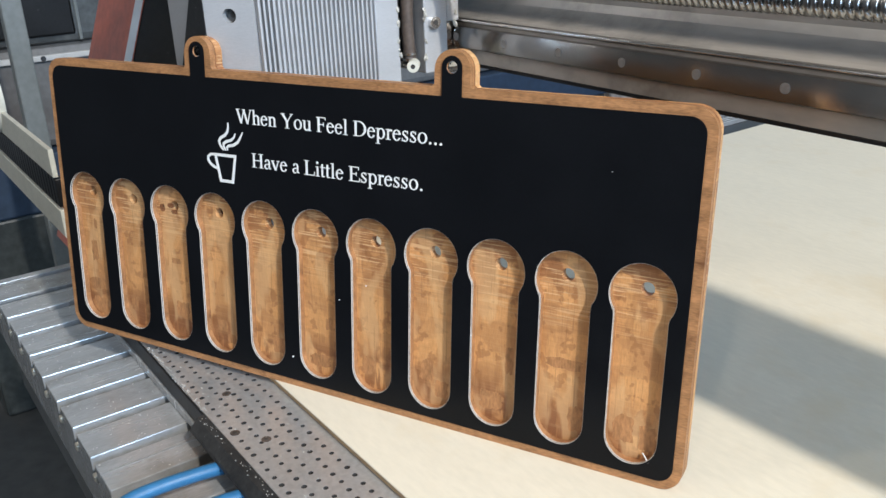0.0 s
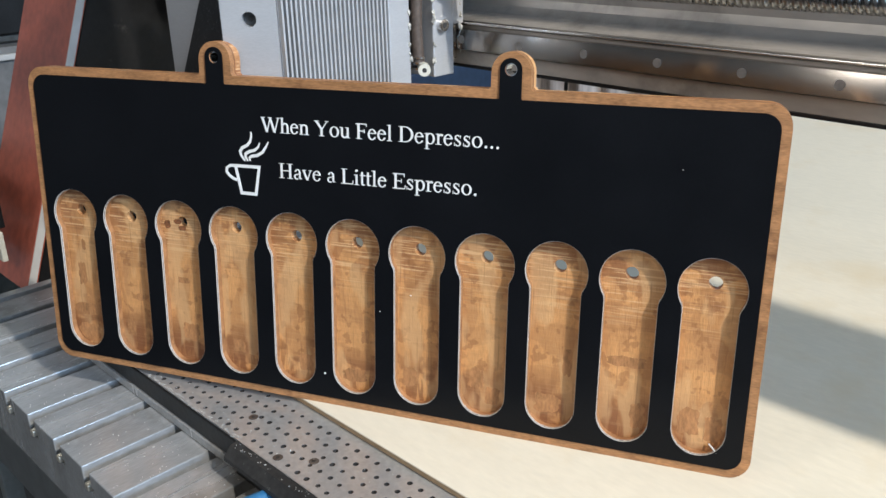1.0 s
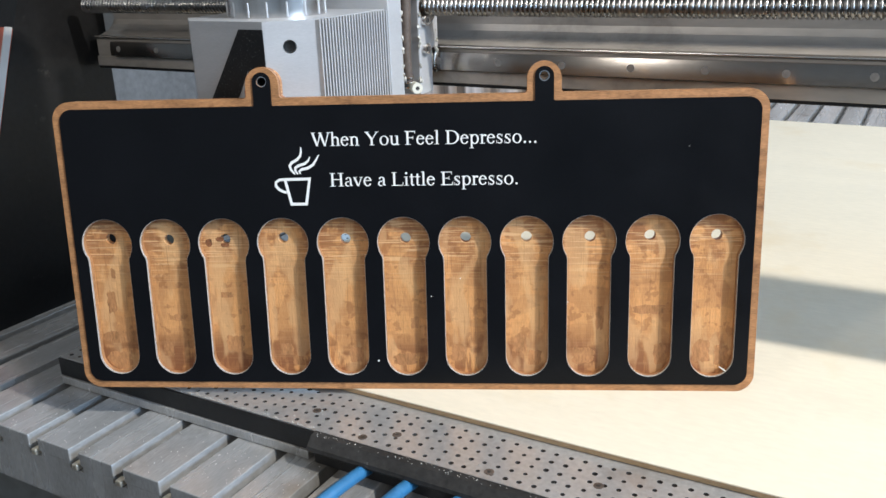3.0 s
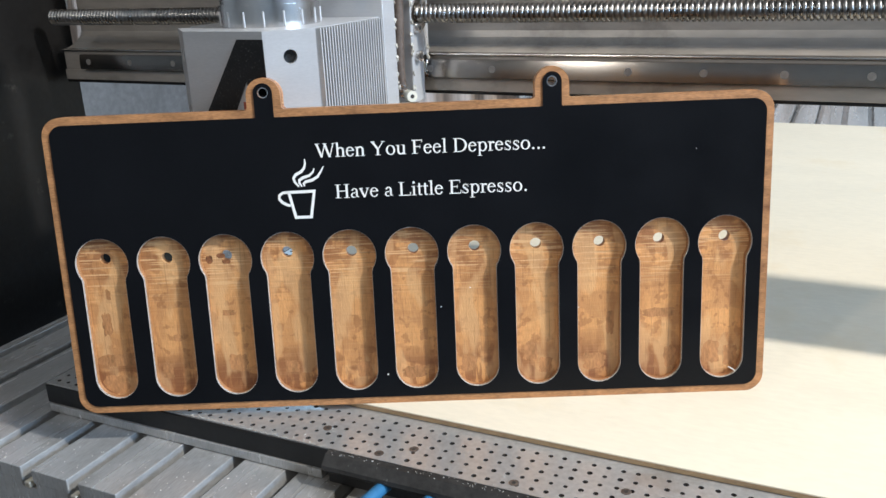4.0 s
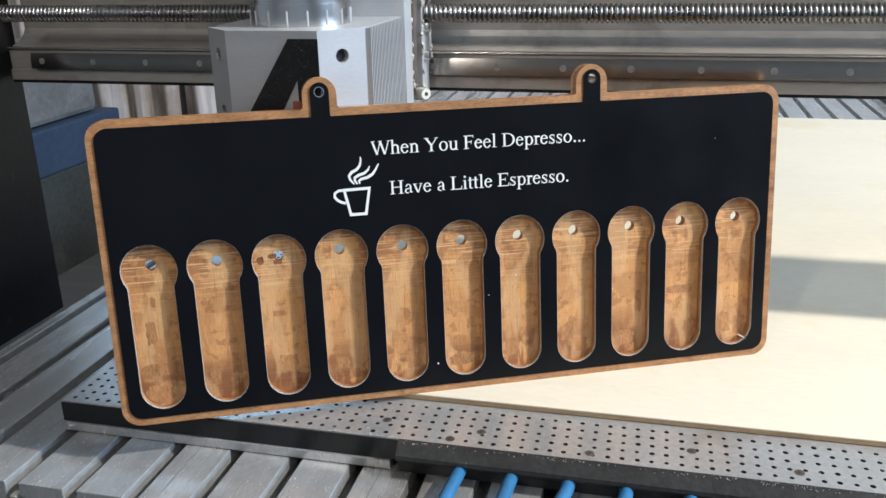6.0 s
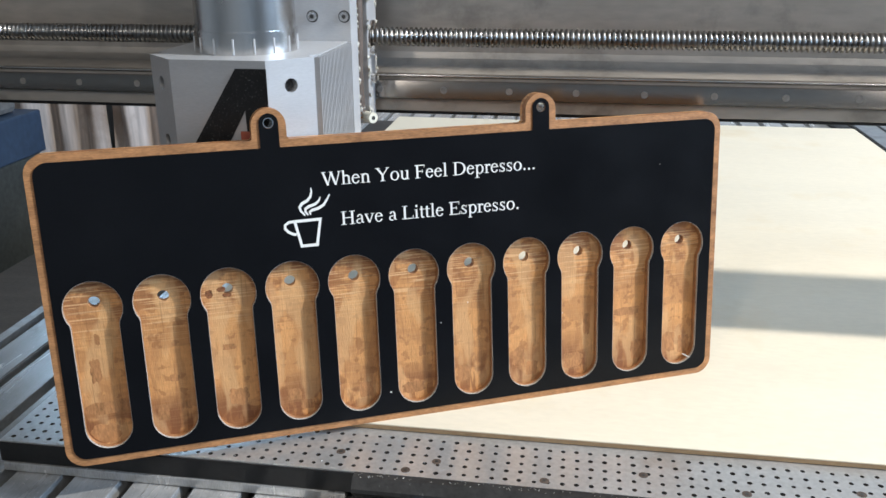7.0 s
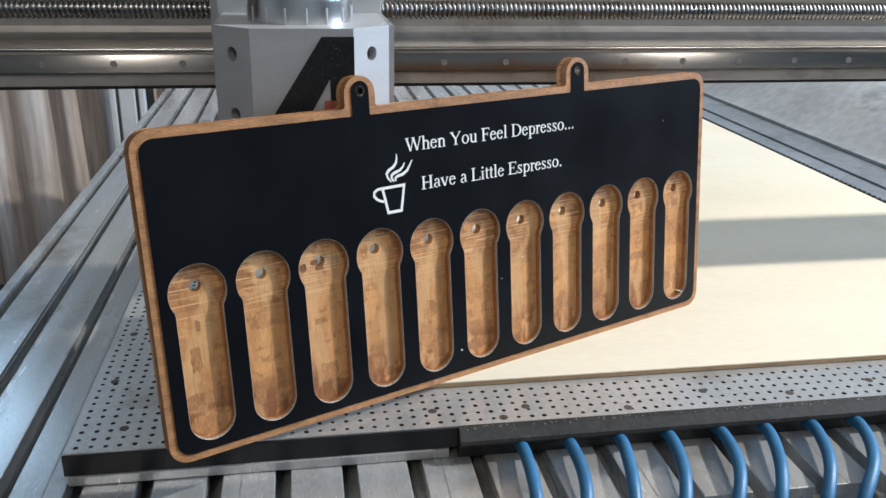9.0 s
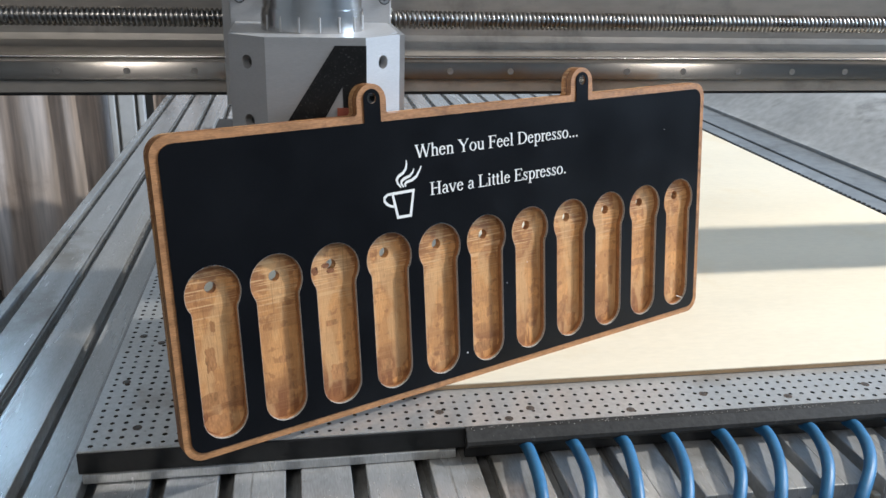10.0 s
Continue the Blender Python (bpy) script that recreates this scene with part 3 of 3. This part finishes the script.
for x, z in ((-0.6945, 0.3005), (-0.6685, 0.3005), (-0.6030, 0.3005), (-0.5765, 0.3005)):
    screw = part("cap_screw", cyl(0.0039, (x, 0.3685, z), (x, 0.3664, z), 18), MOTOR, sp, "steel socket cap screw", smooth=40)
    # Flat near-black ring paints the shade round the screw head
    bm = slab([ring_loop(0, 0, 0.0049, 20), ring_loop(0, 0, 0.0040, 20)], 0, 0.0004)
    bm.transform(pose(x, 0.3684, z, 90, 0, 0))
    part("screw_recess", bm, BORE, sp)
    part("socket", cyl(0.0018, (x, 0.3665, z), (x, 0.3662, z), 6), BORE, screw)
part("collar", cyl(0.0385, (SX, 0.309, 0.281), (SX, 0.309, 0.297), 48), MOTOR, sp, "polished steel collar", smooth=40)
# Thin pale bars draw the collar's bright vertical streaks
for k in range(16):
    a = radians(-90 + 6 + 22.5 * k)
    c, d = math.cos(a), math.sin(a)
    part("collar_bar", cyl(0.0009, (SX + 0.0383 * c, 0.309 + 0.0383 * d, 0.2815), (SX + 0.0383 * c, 0.309 + 0.0383 * d, 0.2925), 8), ALU, sp)
part("motor_body", cyl(0.0372, (SX, 0.309, 0.297), (SX, 0.309, 0.48), 48), MOTOR, sp, "polished steel motor body", smooth=40)
part("nose", cyl(0.03, (SX, 0.309, 0.128), (SX, 0.309, 0.150), 32), CHROME, sp, smooth=40)
bm = slab([[(-0.6235, 0.2755), (-0.6012, 0.2755), (-0.6012, 0.2390), (-0.6060, 0.2290), (-0.6180, 0.2290), (-0.6185, 0.2465), (-0.6450, 0.2000), (-0.6720, 0.2000)]], 0, 0.0006)
bm.transform(pose(0, 0.2479, 0, 90, 0, 0))
part("dark_emblem", bm, SPECK, sp, "black speckled geometric emblem")
part("red_block", box(-0.6225, -0.607, 0.2460, 0.2482, 0.222, 0.2315), RED, sp, "small red piece")

car = thing("gantry_carriage", pose(0, 0, 0), "dusty aluminium carriage plate running on the gantry rail", "carriage")
part("carriage_plate", box(-0.712, -0.5675, 0.4100, 0.4320, 0.205, 0.44, 0.001), ALU, car)
part("carriage_block", box(-0.66, -0.5680, 0.4322, 0.4440, 0.243, 0.44, 0.001), ALU, car)
# Dark block fills the gap between back plate and carriage
part("gap_block", box(-0.66, -0.5800, 0.3900, 0.4095, 0.215, 0.44), BOLT, car)
roller = part("grease_fitting", cyl(0.0047, (-0.5690, 0.4000, 0.2135), (-0.5610, 0.3933, 0.2135), 24), CREAM, car, "cream plastic grease fitting", smooth=40)
part("fitting_hole", cyl(0.0018, (-0.5612, 0.3935, 0.2135), (-0.5608, 0.3931, 0.2135), 14), BORE, roller)
for z in (0.2440, 0.2680):
    bolt = part("side_bolt", cyl(0.0046, (-0.5680, 0.4180, z), (-0.5630, 0.4180, z), 18), MOTOR, car, "bright side bolt", smooth=40)
    part("socket", cyl(0.0022, (-0.5631, 0.4180, z), (-0.5627, 0.4180, z), 6), BORE, bolt)
part("rail_bearing", box(-0.66, -0.5700, 0.432, 0.4385, 0.216, 0.242, 0.001), CHROME, car)
part("screw_nut", cyl(0.014, (-0.60, 0.425, 0.2790), (-0.5660, 0.425, 0.2790), 24), RAILM, car, smooth=40)
for k in range(40):
    bm = bmesh.new()
    bmesh.ops.create_icosphere(bm, subdivisions=2, radius=random.uniform(0.0006, 0.0015))
    for v in bm.verts:
        v.co *= 1 + 1.1 * noise.noise(v.co * 900 + Vector((k * 3.1, 0, 0)))
        v.co.z *= 1.7
    gx, gy = ((-0.5675, 0.4105), (-0.5678, 0.4400), (-0.5710, 0.3885))[k % 3]
    bm.transform(pose(gx + random.uniform(-0.0005, 0.0005), gy + random.uniform(-0.001, 0.001), random.uniform(0.212, 0.315), 0, 0, random.uniform(0, 360)))
    part("grease_lump", bm, GREASE, car, "pale dusty dried grease", smooth=50)
part("cable_sleeve", tube([(-0.5745, 0.4000, 0.216), (-0.5750, 0.3990, 0.245), (-0.5740, 0.4000, 0.30), (-0.5750, 0.3990, 0.44)], 0.0050, 10), BROWN, car, "brown cable sleeve", smooth=60)
for z in (0.2125, 0.2165, 0.2205):
    part("clip_ring", cyl(0.0060, (-0.5745, 0.3995, z), (-0.5745, 0.3995, z + 0.0016), 16), RIDGE, car, "bright clip ring", smooth=40)

# ---- machine side cover beyond the sheet ----
side = thing("machine_side_cover", pose(0, 0, 0), "grey dusty sheet metal cover beside the table", "side cover")
part("ledge", box(0.1585, 0.215, 0.16, 2.1, -0.0252, -0.004, 0.002), LEDGE, side)
part("step", box(0.2152, 0.29, 0.16, 2.1, -0.0252, -0.001, 0.001), LEDGE, side)
bm = bmesh.new()
pr = [(0.288, -0.02), (0.288, 0.0045), (0.31, 0.012), (0.36, 0.046), (0.43, 0.085), (0.56, 0.13), (0.58, 0.12), (0.58, -0.02)]
n = 30
rows = [[bm.verts.new((x + 0.004 * noise.noise((k * 0.4, x * 9, 1)), 0.58 + 1.52 * k / n, z + (0.008 * noise.noise((k * 0.3, x * 12, 7)) if z > 0.02 else 0))) for x, z in pr] for k in range(n + 1)]
for a, b in zip(rows, rows[1:]):
    for i in range(len(pr)):
        bm.faces.new((a[i], a[(i + 1) % len(pr)], b[(i + 1) % len(pr)], b[i]))
bm.faces.new(rows[0])
bm.faces.new(rows[-1])
part("cover", bm, SIDE, side, smooth=60)
for k in range(110):
    y = 0.60 + k * 0.0115
    part("edge_tooth", box(0.1505, 0.1575, y, y + 0.006, 0.0002, 0.0050), DARK, side, "dark toothed edging strip" if k == 0 else "")

# ---- the coffee capsule board ----
BN = Vector((0.41687, -0.90273, 0.10633)).normalized()
BU = Vector((0.90787, 0.41925, 0)).normalized()
BV = BN.cross(BU)
BO = Vector((-0.58582, 0.21593, 0.0))
BM = Matrix((BU, BV, BN)).transposed().to_4x4()
BM.translation = BO + BU * 0.0968 + BV * 0.0056
board = thing("coffee_capsule_holder", BM, "black board with wooden rim and eleven routed slots, standing on plywood", "capsule holder")
HW, HH, T, D = 0.2592, 0.2240, 0.0120, 0.0055
TABS = (-0.0993, 0.1035)
SV, SB, SR, SW = 0.1164, 0.0118, 0.0194, 0.0158
SLOTS = [-0.0003 + 0.04557 * (k - 5) for k in range(11)]


def outline(inset, corner, tab_half, tab_top, foot):
    """The board's outline with two rounded hanging tabs, counter-clockwise."""
    x, y0, y1 = HW - inset, inset, HH - inset
    pts = arc(-x + corner, y0 + corner, corner, 180, 270, 8) + arc(x - corner, y0 + corner, corner, 270, 360, 8) + arc(x - corner, y1 - corner, corner, 0, 90, 8)
    for c in reversed(TABS):
        pts += [(c + tab_half + foot, y1), (c + tab_half, y1 + foot)]
        pts += arc(c, tab_top - tab_half, tab_half, 0, 180, 14)
        pts += [(c - tab_half, y1 + foot), (c - tab_half - foot, y1)]
    return pts + arc(-x + corner, y1 - corner, corner, 90, 180, 8)


def slot(c, grow=0.0):
    r, w = SR + grow, SW + grow
    a = math.degrees(math.acos((w + 0.0004) / r))
    pts = arc(c, SV, r, -a, 180 + a, 30)
    pts += [(c - w, SV - 0.0132)] + arc(c, SB + SW, w, 180, 360, 16) + [(c + w, SV - 0.0132)]
    return pts


HOLES = [ring_loop(c + random.uniform(-0.0012, 0.0012), SV + 0.0025 + random.uniform(-0.0008, 0.0008), 0.0041) for c in SLOTS]
bushes = [(c, 0.2358) for c in TABS]
TABH = [ring_loop(c, 0.2358, 0.0038) for c in TABS]
OUT = outline(0, 0.0135, 0.0121, 0.2461, 0.0016)
part("backing", slab([OUT] + HOLES + TABH, -T, -D), WOOD, board, "brown stained plywood with burnt marks")
bm = slab([OUT] + [slot(c) for c in SLOTS] + TABH, -D + 0.00005, 0)
part("wooden_rim", bm, RIM, board, "orange brown stained wooden rim")
INN = outline(0.0054, 0.0095, 0.0067, 0.2425, 0.0005)
knot = [(SLOTS[2] - 0.0050, SV + 0.0022, 0.0030, 0.0021), (SLOTS[2] - 0.0012, SV - 0.0024, 0.0030, 0.0019), (SLOTS[2] - 0.0135, SV - 0.0005, 0.0028, 0.0030)]
for u, v, a, b in knot:
    lp = [(u + a * math.cos(t * 0.449) * (1 + 0.35 * noise.noise((t * 0.8, u * 90, 0))), v + b * math.sin(t * 0.449) * (1 + 0.35 * noise.noise((t * 0.8, u * 90, 4)))) for t in range(14)]
    part("knot", slab([lp], -D - 0.0005, -D + 0.00012), KNOT, board, "dark burnt knot in the wood")
# slot, offset, height, half width and half height of single stains in the veneer
STAINS = ((0, -0.0045, 0.0685, 0.0036, 0.0085), (0, 0.0, 0.0402, 0.0150, 0.0050), (0, -0.0035, 0.0205, 0.0098, 0.0075), (0, -0.001, 0.092, 0.0018, 0.004),
          (1, -0.0080, 0.0305, 0.0040, 0.0062), (1, 0.0098, 0.0340, 0.0022, 0.0030), (1, 0.002, 0.056, 0.0035, 0.0028),
          (2, 0.0010, 0.0350, 0.0068, 0.0068), (2, -0.003, 0.0745, 0.0050, 0.0022), (3, -0.0040, 0.0300, 0.0050, 0.0045), (3, 0.005, 0.021, 0.0045, 0.0036),
          (4, 0.0055, 0.0260, 0.0055, 0.0060), (5, -0.002, 0.0225, 0.0090, 0.0045), (5, 0.006, 0.052, 0.0030, 0.0045), (6, -0.0070, 0.0285, 0.0050, 0.0065),
          (7, -0.0050, 0.0360, 0.0045, 0.0070), (7, 0.006, 0.0240, 0.0050, 0.0060), (8, -0.0030, 0.0260, 0.0085, 0.0065), (8, 0.009, 0.0560, 0.0030, 0.0090),
          (9, 0.0, 0.0625, 0.0120, 0.0035), (9, 0.0085, 0.0280, 0.0045, 0.0085), (10, -0.0065, 0.0300, 0.0062, 0.0085), (10, 0.0085, 0.0270, 0.0050, 0.0080))
for k, du, v, a, b in STAINS:
    lp = []
    for t in range(28):
        p = 2 * math.pi * t / 28
        cx, cy = math.cos(p), math.sin(p)
        q = 1 / max(abs(cx), abs(cy)) ** 0.75
        w = 1 + 0.30 * noise.noise((cx * 2.3 + k, cy * 2.3 + v * 300, 0)) + 0.14 * noise.noise((t * 1.7, k * 3.1, v * 100))
        uu, vv = du + a * cx * q * w, v + b * cy * q * w
        vv = max(vv, SB + 0.0012 + (SW - math.sqrt(max(SW * SW - uu * uu, 0))) * (vv < SB + SW))
        lp.append((SLOTS[k] + max(-0.0154, min(0.0154, uu)), vv))
    part("stain", slab([lp], -D - 0.0005, -D + 0.00003), STAIN, board, "brown stain in the veneer")
for u, v in bushes:
    part("bushing", slab([ring_loop(u, v, 0.0038), ring_loop(u, v, 0.0031)], -T + 0.0004, -0.0006), CHROME, board, "small bright metal bushing")
part("black_face", slab([INN] + [slot(c, 0.0002) for c in SLOTS] + TABH, 0.0001, 0.0009), BLACK, board, "satin black laminate face")
for c in SLOTS:
    part("slot_lip", slab([slot(c, 0.0002), slot(c, 0.00003)], 0.0002, 0.00078), LIP, board, "pale cut laminate edge")
    part("slot_core", slab([slot(c, 0.0002), slot(c, -0.00002)], -0.0004, 0.0001), BLACK, board, "black laminate core")
    part("slot_underlay", slab([slot(c, 0.0002), slot(c, -0.00004)], -0.0010, -0.0004), LIP, board, "pale cut laminate edge")
# Thin dark band splits the rim's tone along the board's side
part("edge_line", slab([outline(-0.00012, 0.0136, 0.01222, 0.24622, 0.0016), outline(0.003, 0.0105, 0.0091, 0.2431, 0.0016)], -D - 0.0003, -D + 0.0004), KNOT, board, "thin dark line round the board's edge")


# ---- serif letters: bars (r), slanted strokes (q) and bowls (e), in thousandths of the type size ----
GLYPHS = {
    "W": (944, "q 75 662 295 0 105;q 295 0 470 640 50;q 455 662 680 0 105;q 680 0 880 662 50;r 0 636 215 662;r 370 636 560 662;r 790 636 940 662"),
    "h": (500, "r 78 0 165 683;r 10 0 238 24;r 345 0 432 330;e 262 305 170 155 87 62 0 150;r 275 0 498 24;r 10 645 165 672"),
    "e": (444, "e 224 225 202 237 86 44 12 332;r 60 258 412 296"),
    "n": (500, "r 78 0 165 440;r 10 0 238 24;r 345 0 432 330;e 262 305 170 155 87 62 0 150;r 275 0 498 24;r 12 412 165 440"),
    "Y": (722, "q 95 662 365 300 118;q 640 662 385 300 55;r 310 0 412 320;r 8 636 240 662;r 525 636 712 662;r 235 0 488 24"),
    "o": (500, "e 250 225 224 237 90 40 0 360"),
    "u": (500, "r 75 130 162 450;e 242 150 167 162 87 62 180 325;r 345 0 432 450;r 10 424 162 450;r 280 424 432 450;r 345 0 492 24"),
    "F": (556, "r 98 0 200 662;r 18 622 525 662;r 494 530 524 640;r 190 322 420 362;r 398 255 426 430;r 18 0 295 24"),
    "l": (278, "r 95 0 182 683;r 18 648 182 676;r 18 0 260 24"),
    "D": (722, "r 98 0 200 662;r 18 0 200 26;r 18 636 200 662;e 300 331 388 331 108 38 -90 90;r 150 0 305 38;r 150 624 305 662"),
    "p": (500, "r 80 -217 165 450;r 10 -217 242 -193;r 10 414 165 442;e 272 225 202 237 88 42 -145 145"),
    "r": (333, "r 85 0 170 450;r 10 0 258 24;r 10 414 170 442;e 252 330 100 120 50 66 40 165;e 296 398 44 44 44 44 0 360"),
    "s": (389, "e 185 338 122 122 62 42 30 265;e 198 116 138 126 66 42 -150 90;q 118 318 285 138 90;r 296 318 322 452;r 42 4 68 142"),
    ".": (250, "e 125 45 56 56 56 56 0 360"),
    "H": (722, "r 98 0 200 662;r 522 0 624 662;r 180 320 540 360;r 15 0 292 24;r 15 638 292 662;r 432 0 708 24;r 432 638 708 662"),
    "a": (444, "r 285 40 370 330;e 222 308 148 152 78 44 2 168;e 185 120 148 128 78 44 62 300;q 140 218 320 268 70;r 330 22 424 62"),
    "v": (500, "q 65 450 255 0 98;q 428 450 262 0 50;r 8 424 205 450;r 325 424 492 450"),
    "L": (611, "r 98 0 200 662;r 15 638 298 662;r 15 0 560 40;q 585 175 560 10 34"),
    "i": (278, "r 95 0 182 450;r 15 0 260 24;r 18 414 182 442;e 136 615 58 58 58 58 0 360"),
    "t": (278, "r 80 80 164 575;r 12 410 264 450;e 178 82 98 88 64 50 180 325"),
    "E": (611, "r 98 0 200 662;r 18 622 558 662;r 18 0 575 40;r 190 322 420 362;r 526 520 554 650;r 398 255 426 430;q 592 168 568 15 34"),
    " ": (250, ""),
}


def lettering(body, em):
    """A line of raised serif letters starting at the origin."""
    bm = bmesh.new()
    x, n = 0.0, 0
    for ch in body:
        adv, prims = GLYPHS[ch]
        for pr in filter(None, prims.split(";")):
            kind, *v = pr.split()
            v = [float(a) for a in v]
            if kind == "r":
                lp = [[(v[0], v[1]), (v[2], v[1]), (v[2], v[3]), (v[0], v[3])]]
            elif kind == "q":
                w = v[4] / 2
                lp = [[(v[0] - w, v[1]), (v[2] - w, v[3]), (v[2] + w, v[3]), (v[0] + w, v[1])]]
            elif v[6] == 0 and v[7] == 360:
                lp = [arc(v[0], v[1], 1, 0, 345, 23)]
                lp = [[(v[0] + (a - v[0]) * v[2], v[1] + (b - v[1]) * v[3]) for a, b in lp[0]]]
                if v[4] < v[2]:
                    lp.append([(v[0] + (a - v[0]) * (v[2] - v[4]) / v[2], v[1] + (b - v[1]) * (v[3] - v[5]) / v[3]) for a, b in lp[0]])
            else:
                base = arc(0, 0, 1, v[6], v[7], 18)
                lp = [[(v[0] + a * v[2], v[1] + b * v[3]) for a, b in base] + [(v[0] + a * (v[2] - v[4]), v[1] + b * (v[3] - v[5])) for a, b in reversed(base)]]
            slab([[((x + a) * em / 1000, b * em / 1000) for a, b in loop] for loop in lp], 0.0, 0.0003 + 0.000004 * (n % 12), bm)
            n += 1
        x += adv
    return bm


for body, u, v, em in (("When You Feel Depresso...", -0.0652, 0.1890, 0.01485), ("Have a Little Espresso.", -0.0532, 0.1592, 0.01495)):
    bm = lettering(body, em)
    bm.transform(pose(u, v, 0.0009))
    part("lettering", bm, WHITE, board, "white serif lettering")


def stroke(pts, w, bm):
    """A flat raised stroke of varying width along points."""
    L, R = [], []
    for i, (x, y) in enumerate(pts):
        x0, y0 = pts[max(i - 1, 0)]
        x1, y1 = pts[min(i + 1, len(pts) - 1)]
        d = math.hypot(x1 - x0, y1 - y0) or 1
        ww = w(i / (len(pts) - 1)) / 2
        L.append((x - (y1 - y0) / d * ww, y + (x1 - x0) / d * ww))
        R.append((x + (y1 - y0) / d * ww, y - (x1 - x0) / d * ww))
    return slab([L + R[::-1]], 0.0009, 0.0013, bm)


cup = bmesh.new()
slab([[(-0.0855, 0.1642), (-0.0648, 0.1645), (-0.0684, 0.1437), (-0.0812, 0.1437)], [(-0.0831, 0.1622), (-0.0670, 0.1624), (-0.0701, 0.1458), (-0.0796, 0.1458)]], 0.0009, 0.0013, cup)
hp = [(-0.0850, 0.1632), (-0.0885, 0.1630), (-0.0912, 0.1612), (-0.0914, 0.1585), (-0.0893, 0.1560), (-0.0862, 0.1542), (-0.0836, 0.1535)]
stroke(hp, lambda t: 0.0019, cup)
cup.transform(pose(-0.0021, 0.0016, 0))
part("cup_emblem", cup, WHITE, board, "white coffee cup outline")
for pts in (((-0.0767, 0.1668), (-0.0795, 0.1702), (-0.0803, 0.1730), (-0.0785, 0.1755), (-0.0745, 0.1775), (-0.0722, 0.1800), (-0.0712, 0.1835), (-0.0713, 0.1866)),
                          ((-0.0745, 0.1668), (-0.0763, 0.1695), (-0.0762, 0.1715), (-0.0735, 0.1732), (-0.0690, 0.1745), (-0.0662, 0.1768), (-0.0650, 0.1795)),
                          ((-0.0727, 0.1670), (-0.0733, 0.1690), (-0.0715, 0.1703), (-0.0670, 0.1712), (-0.0630, 0.1735), (-0.0605, 0.1770), (-0.0583, 0.1808))):
    bm = stroke([(x - 0.0019, y + 0.0018) for x, y in pts], lambda t: 0.0004 + 0.0017 * math.sin(math.pi * (0.12 + 0.82 * t)), bmesh.new())
    part("steam_line", bm, WHITE, board, "white curling steam line")
for u, v, r in ((-0.0225, 0.0235, 0.0007), (0.0415, 0.0890, 0.0004), (0.121, 0.0705, 0.0004), (0.0195, 0.075, 0.0004), (0.205, 0.185, 0.0003)):
    part("dust_speck", cyl(r, (u, v, 0.0008), (u, v, 0.0013), 7), WHITE, board, "tiny pale chip of dust")
bm = tube([(0.2345, 0.0180, -0.004), (0.2375, 0.0165, -0.001), (0.2395, 0.0150, 0.0006)], 0.0005, 6)
part("splinter", bm, WHITE, board, "pale loose splinter")

# ---- loose dust and shavings ----
bm = bmesh.new()
for k in range(1300):
    zone = k % 5
    if zone == 0:
        x, y, z = random.uniform(-0.53, 0.14), PY0 - random.uniform(0.001, 0.006), 0.0
        z = -0.0006 * (PY0 - y - 0.0005) / 0.0055
    elif zone == 4:
        x, y, z = random.uniform(PX0, -0.533), PY0 + random.uniform(-0.001, 0.003), 0.0
    elif zone == 1:
        x, y, z = random.uniform(PX0, 0.1), PY0 + abs(random.gauss(0, 0.018)) + 0.001, 0.0
    elif zone == 2:
        x, y, z = random.uniform(tx0, PX0 + 0.3), random.uniform(ty0, PY0 - 0.004), TZ
    else:
        x, y, z = random.uniform(tx0, PX0 - 0.003), random.uniform(ty0, 0.8), TZ
    if z == TZ and min(abs(x - e) for e in edges) < 0.007:
        continue
    s1, s2 = random.uniform(0.00014, 0.0004), random.uniform(0.0001, 0.0002)
    if random.random() < 0.05:
        s1 *= 2.2
    g = box(-s1, s1, -s2, s2, 0, 0.0004)
    g.transform(pose(x, y, z + 0.0001, 0, 0, random.uniform(0, 180)))
    me = bpy.data.meshes.new("flake")
    g.to_mesh(me)
    g.free()
    bm.from_mesh(me)
    bpy.data.meshes.remove(me)
tagged(new("sawdust", mesh("sawdust", bm, FLAKE)), "pale sawdust flakes scattered on plate and table", "sawdust", kind="stuff")
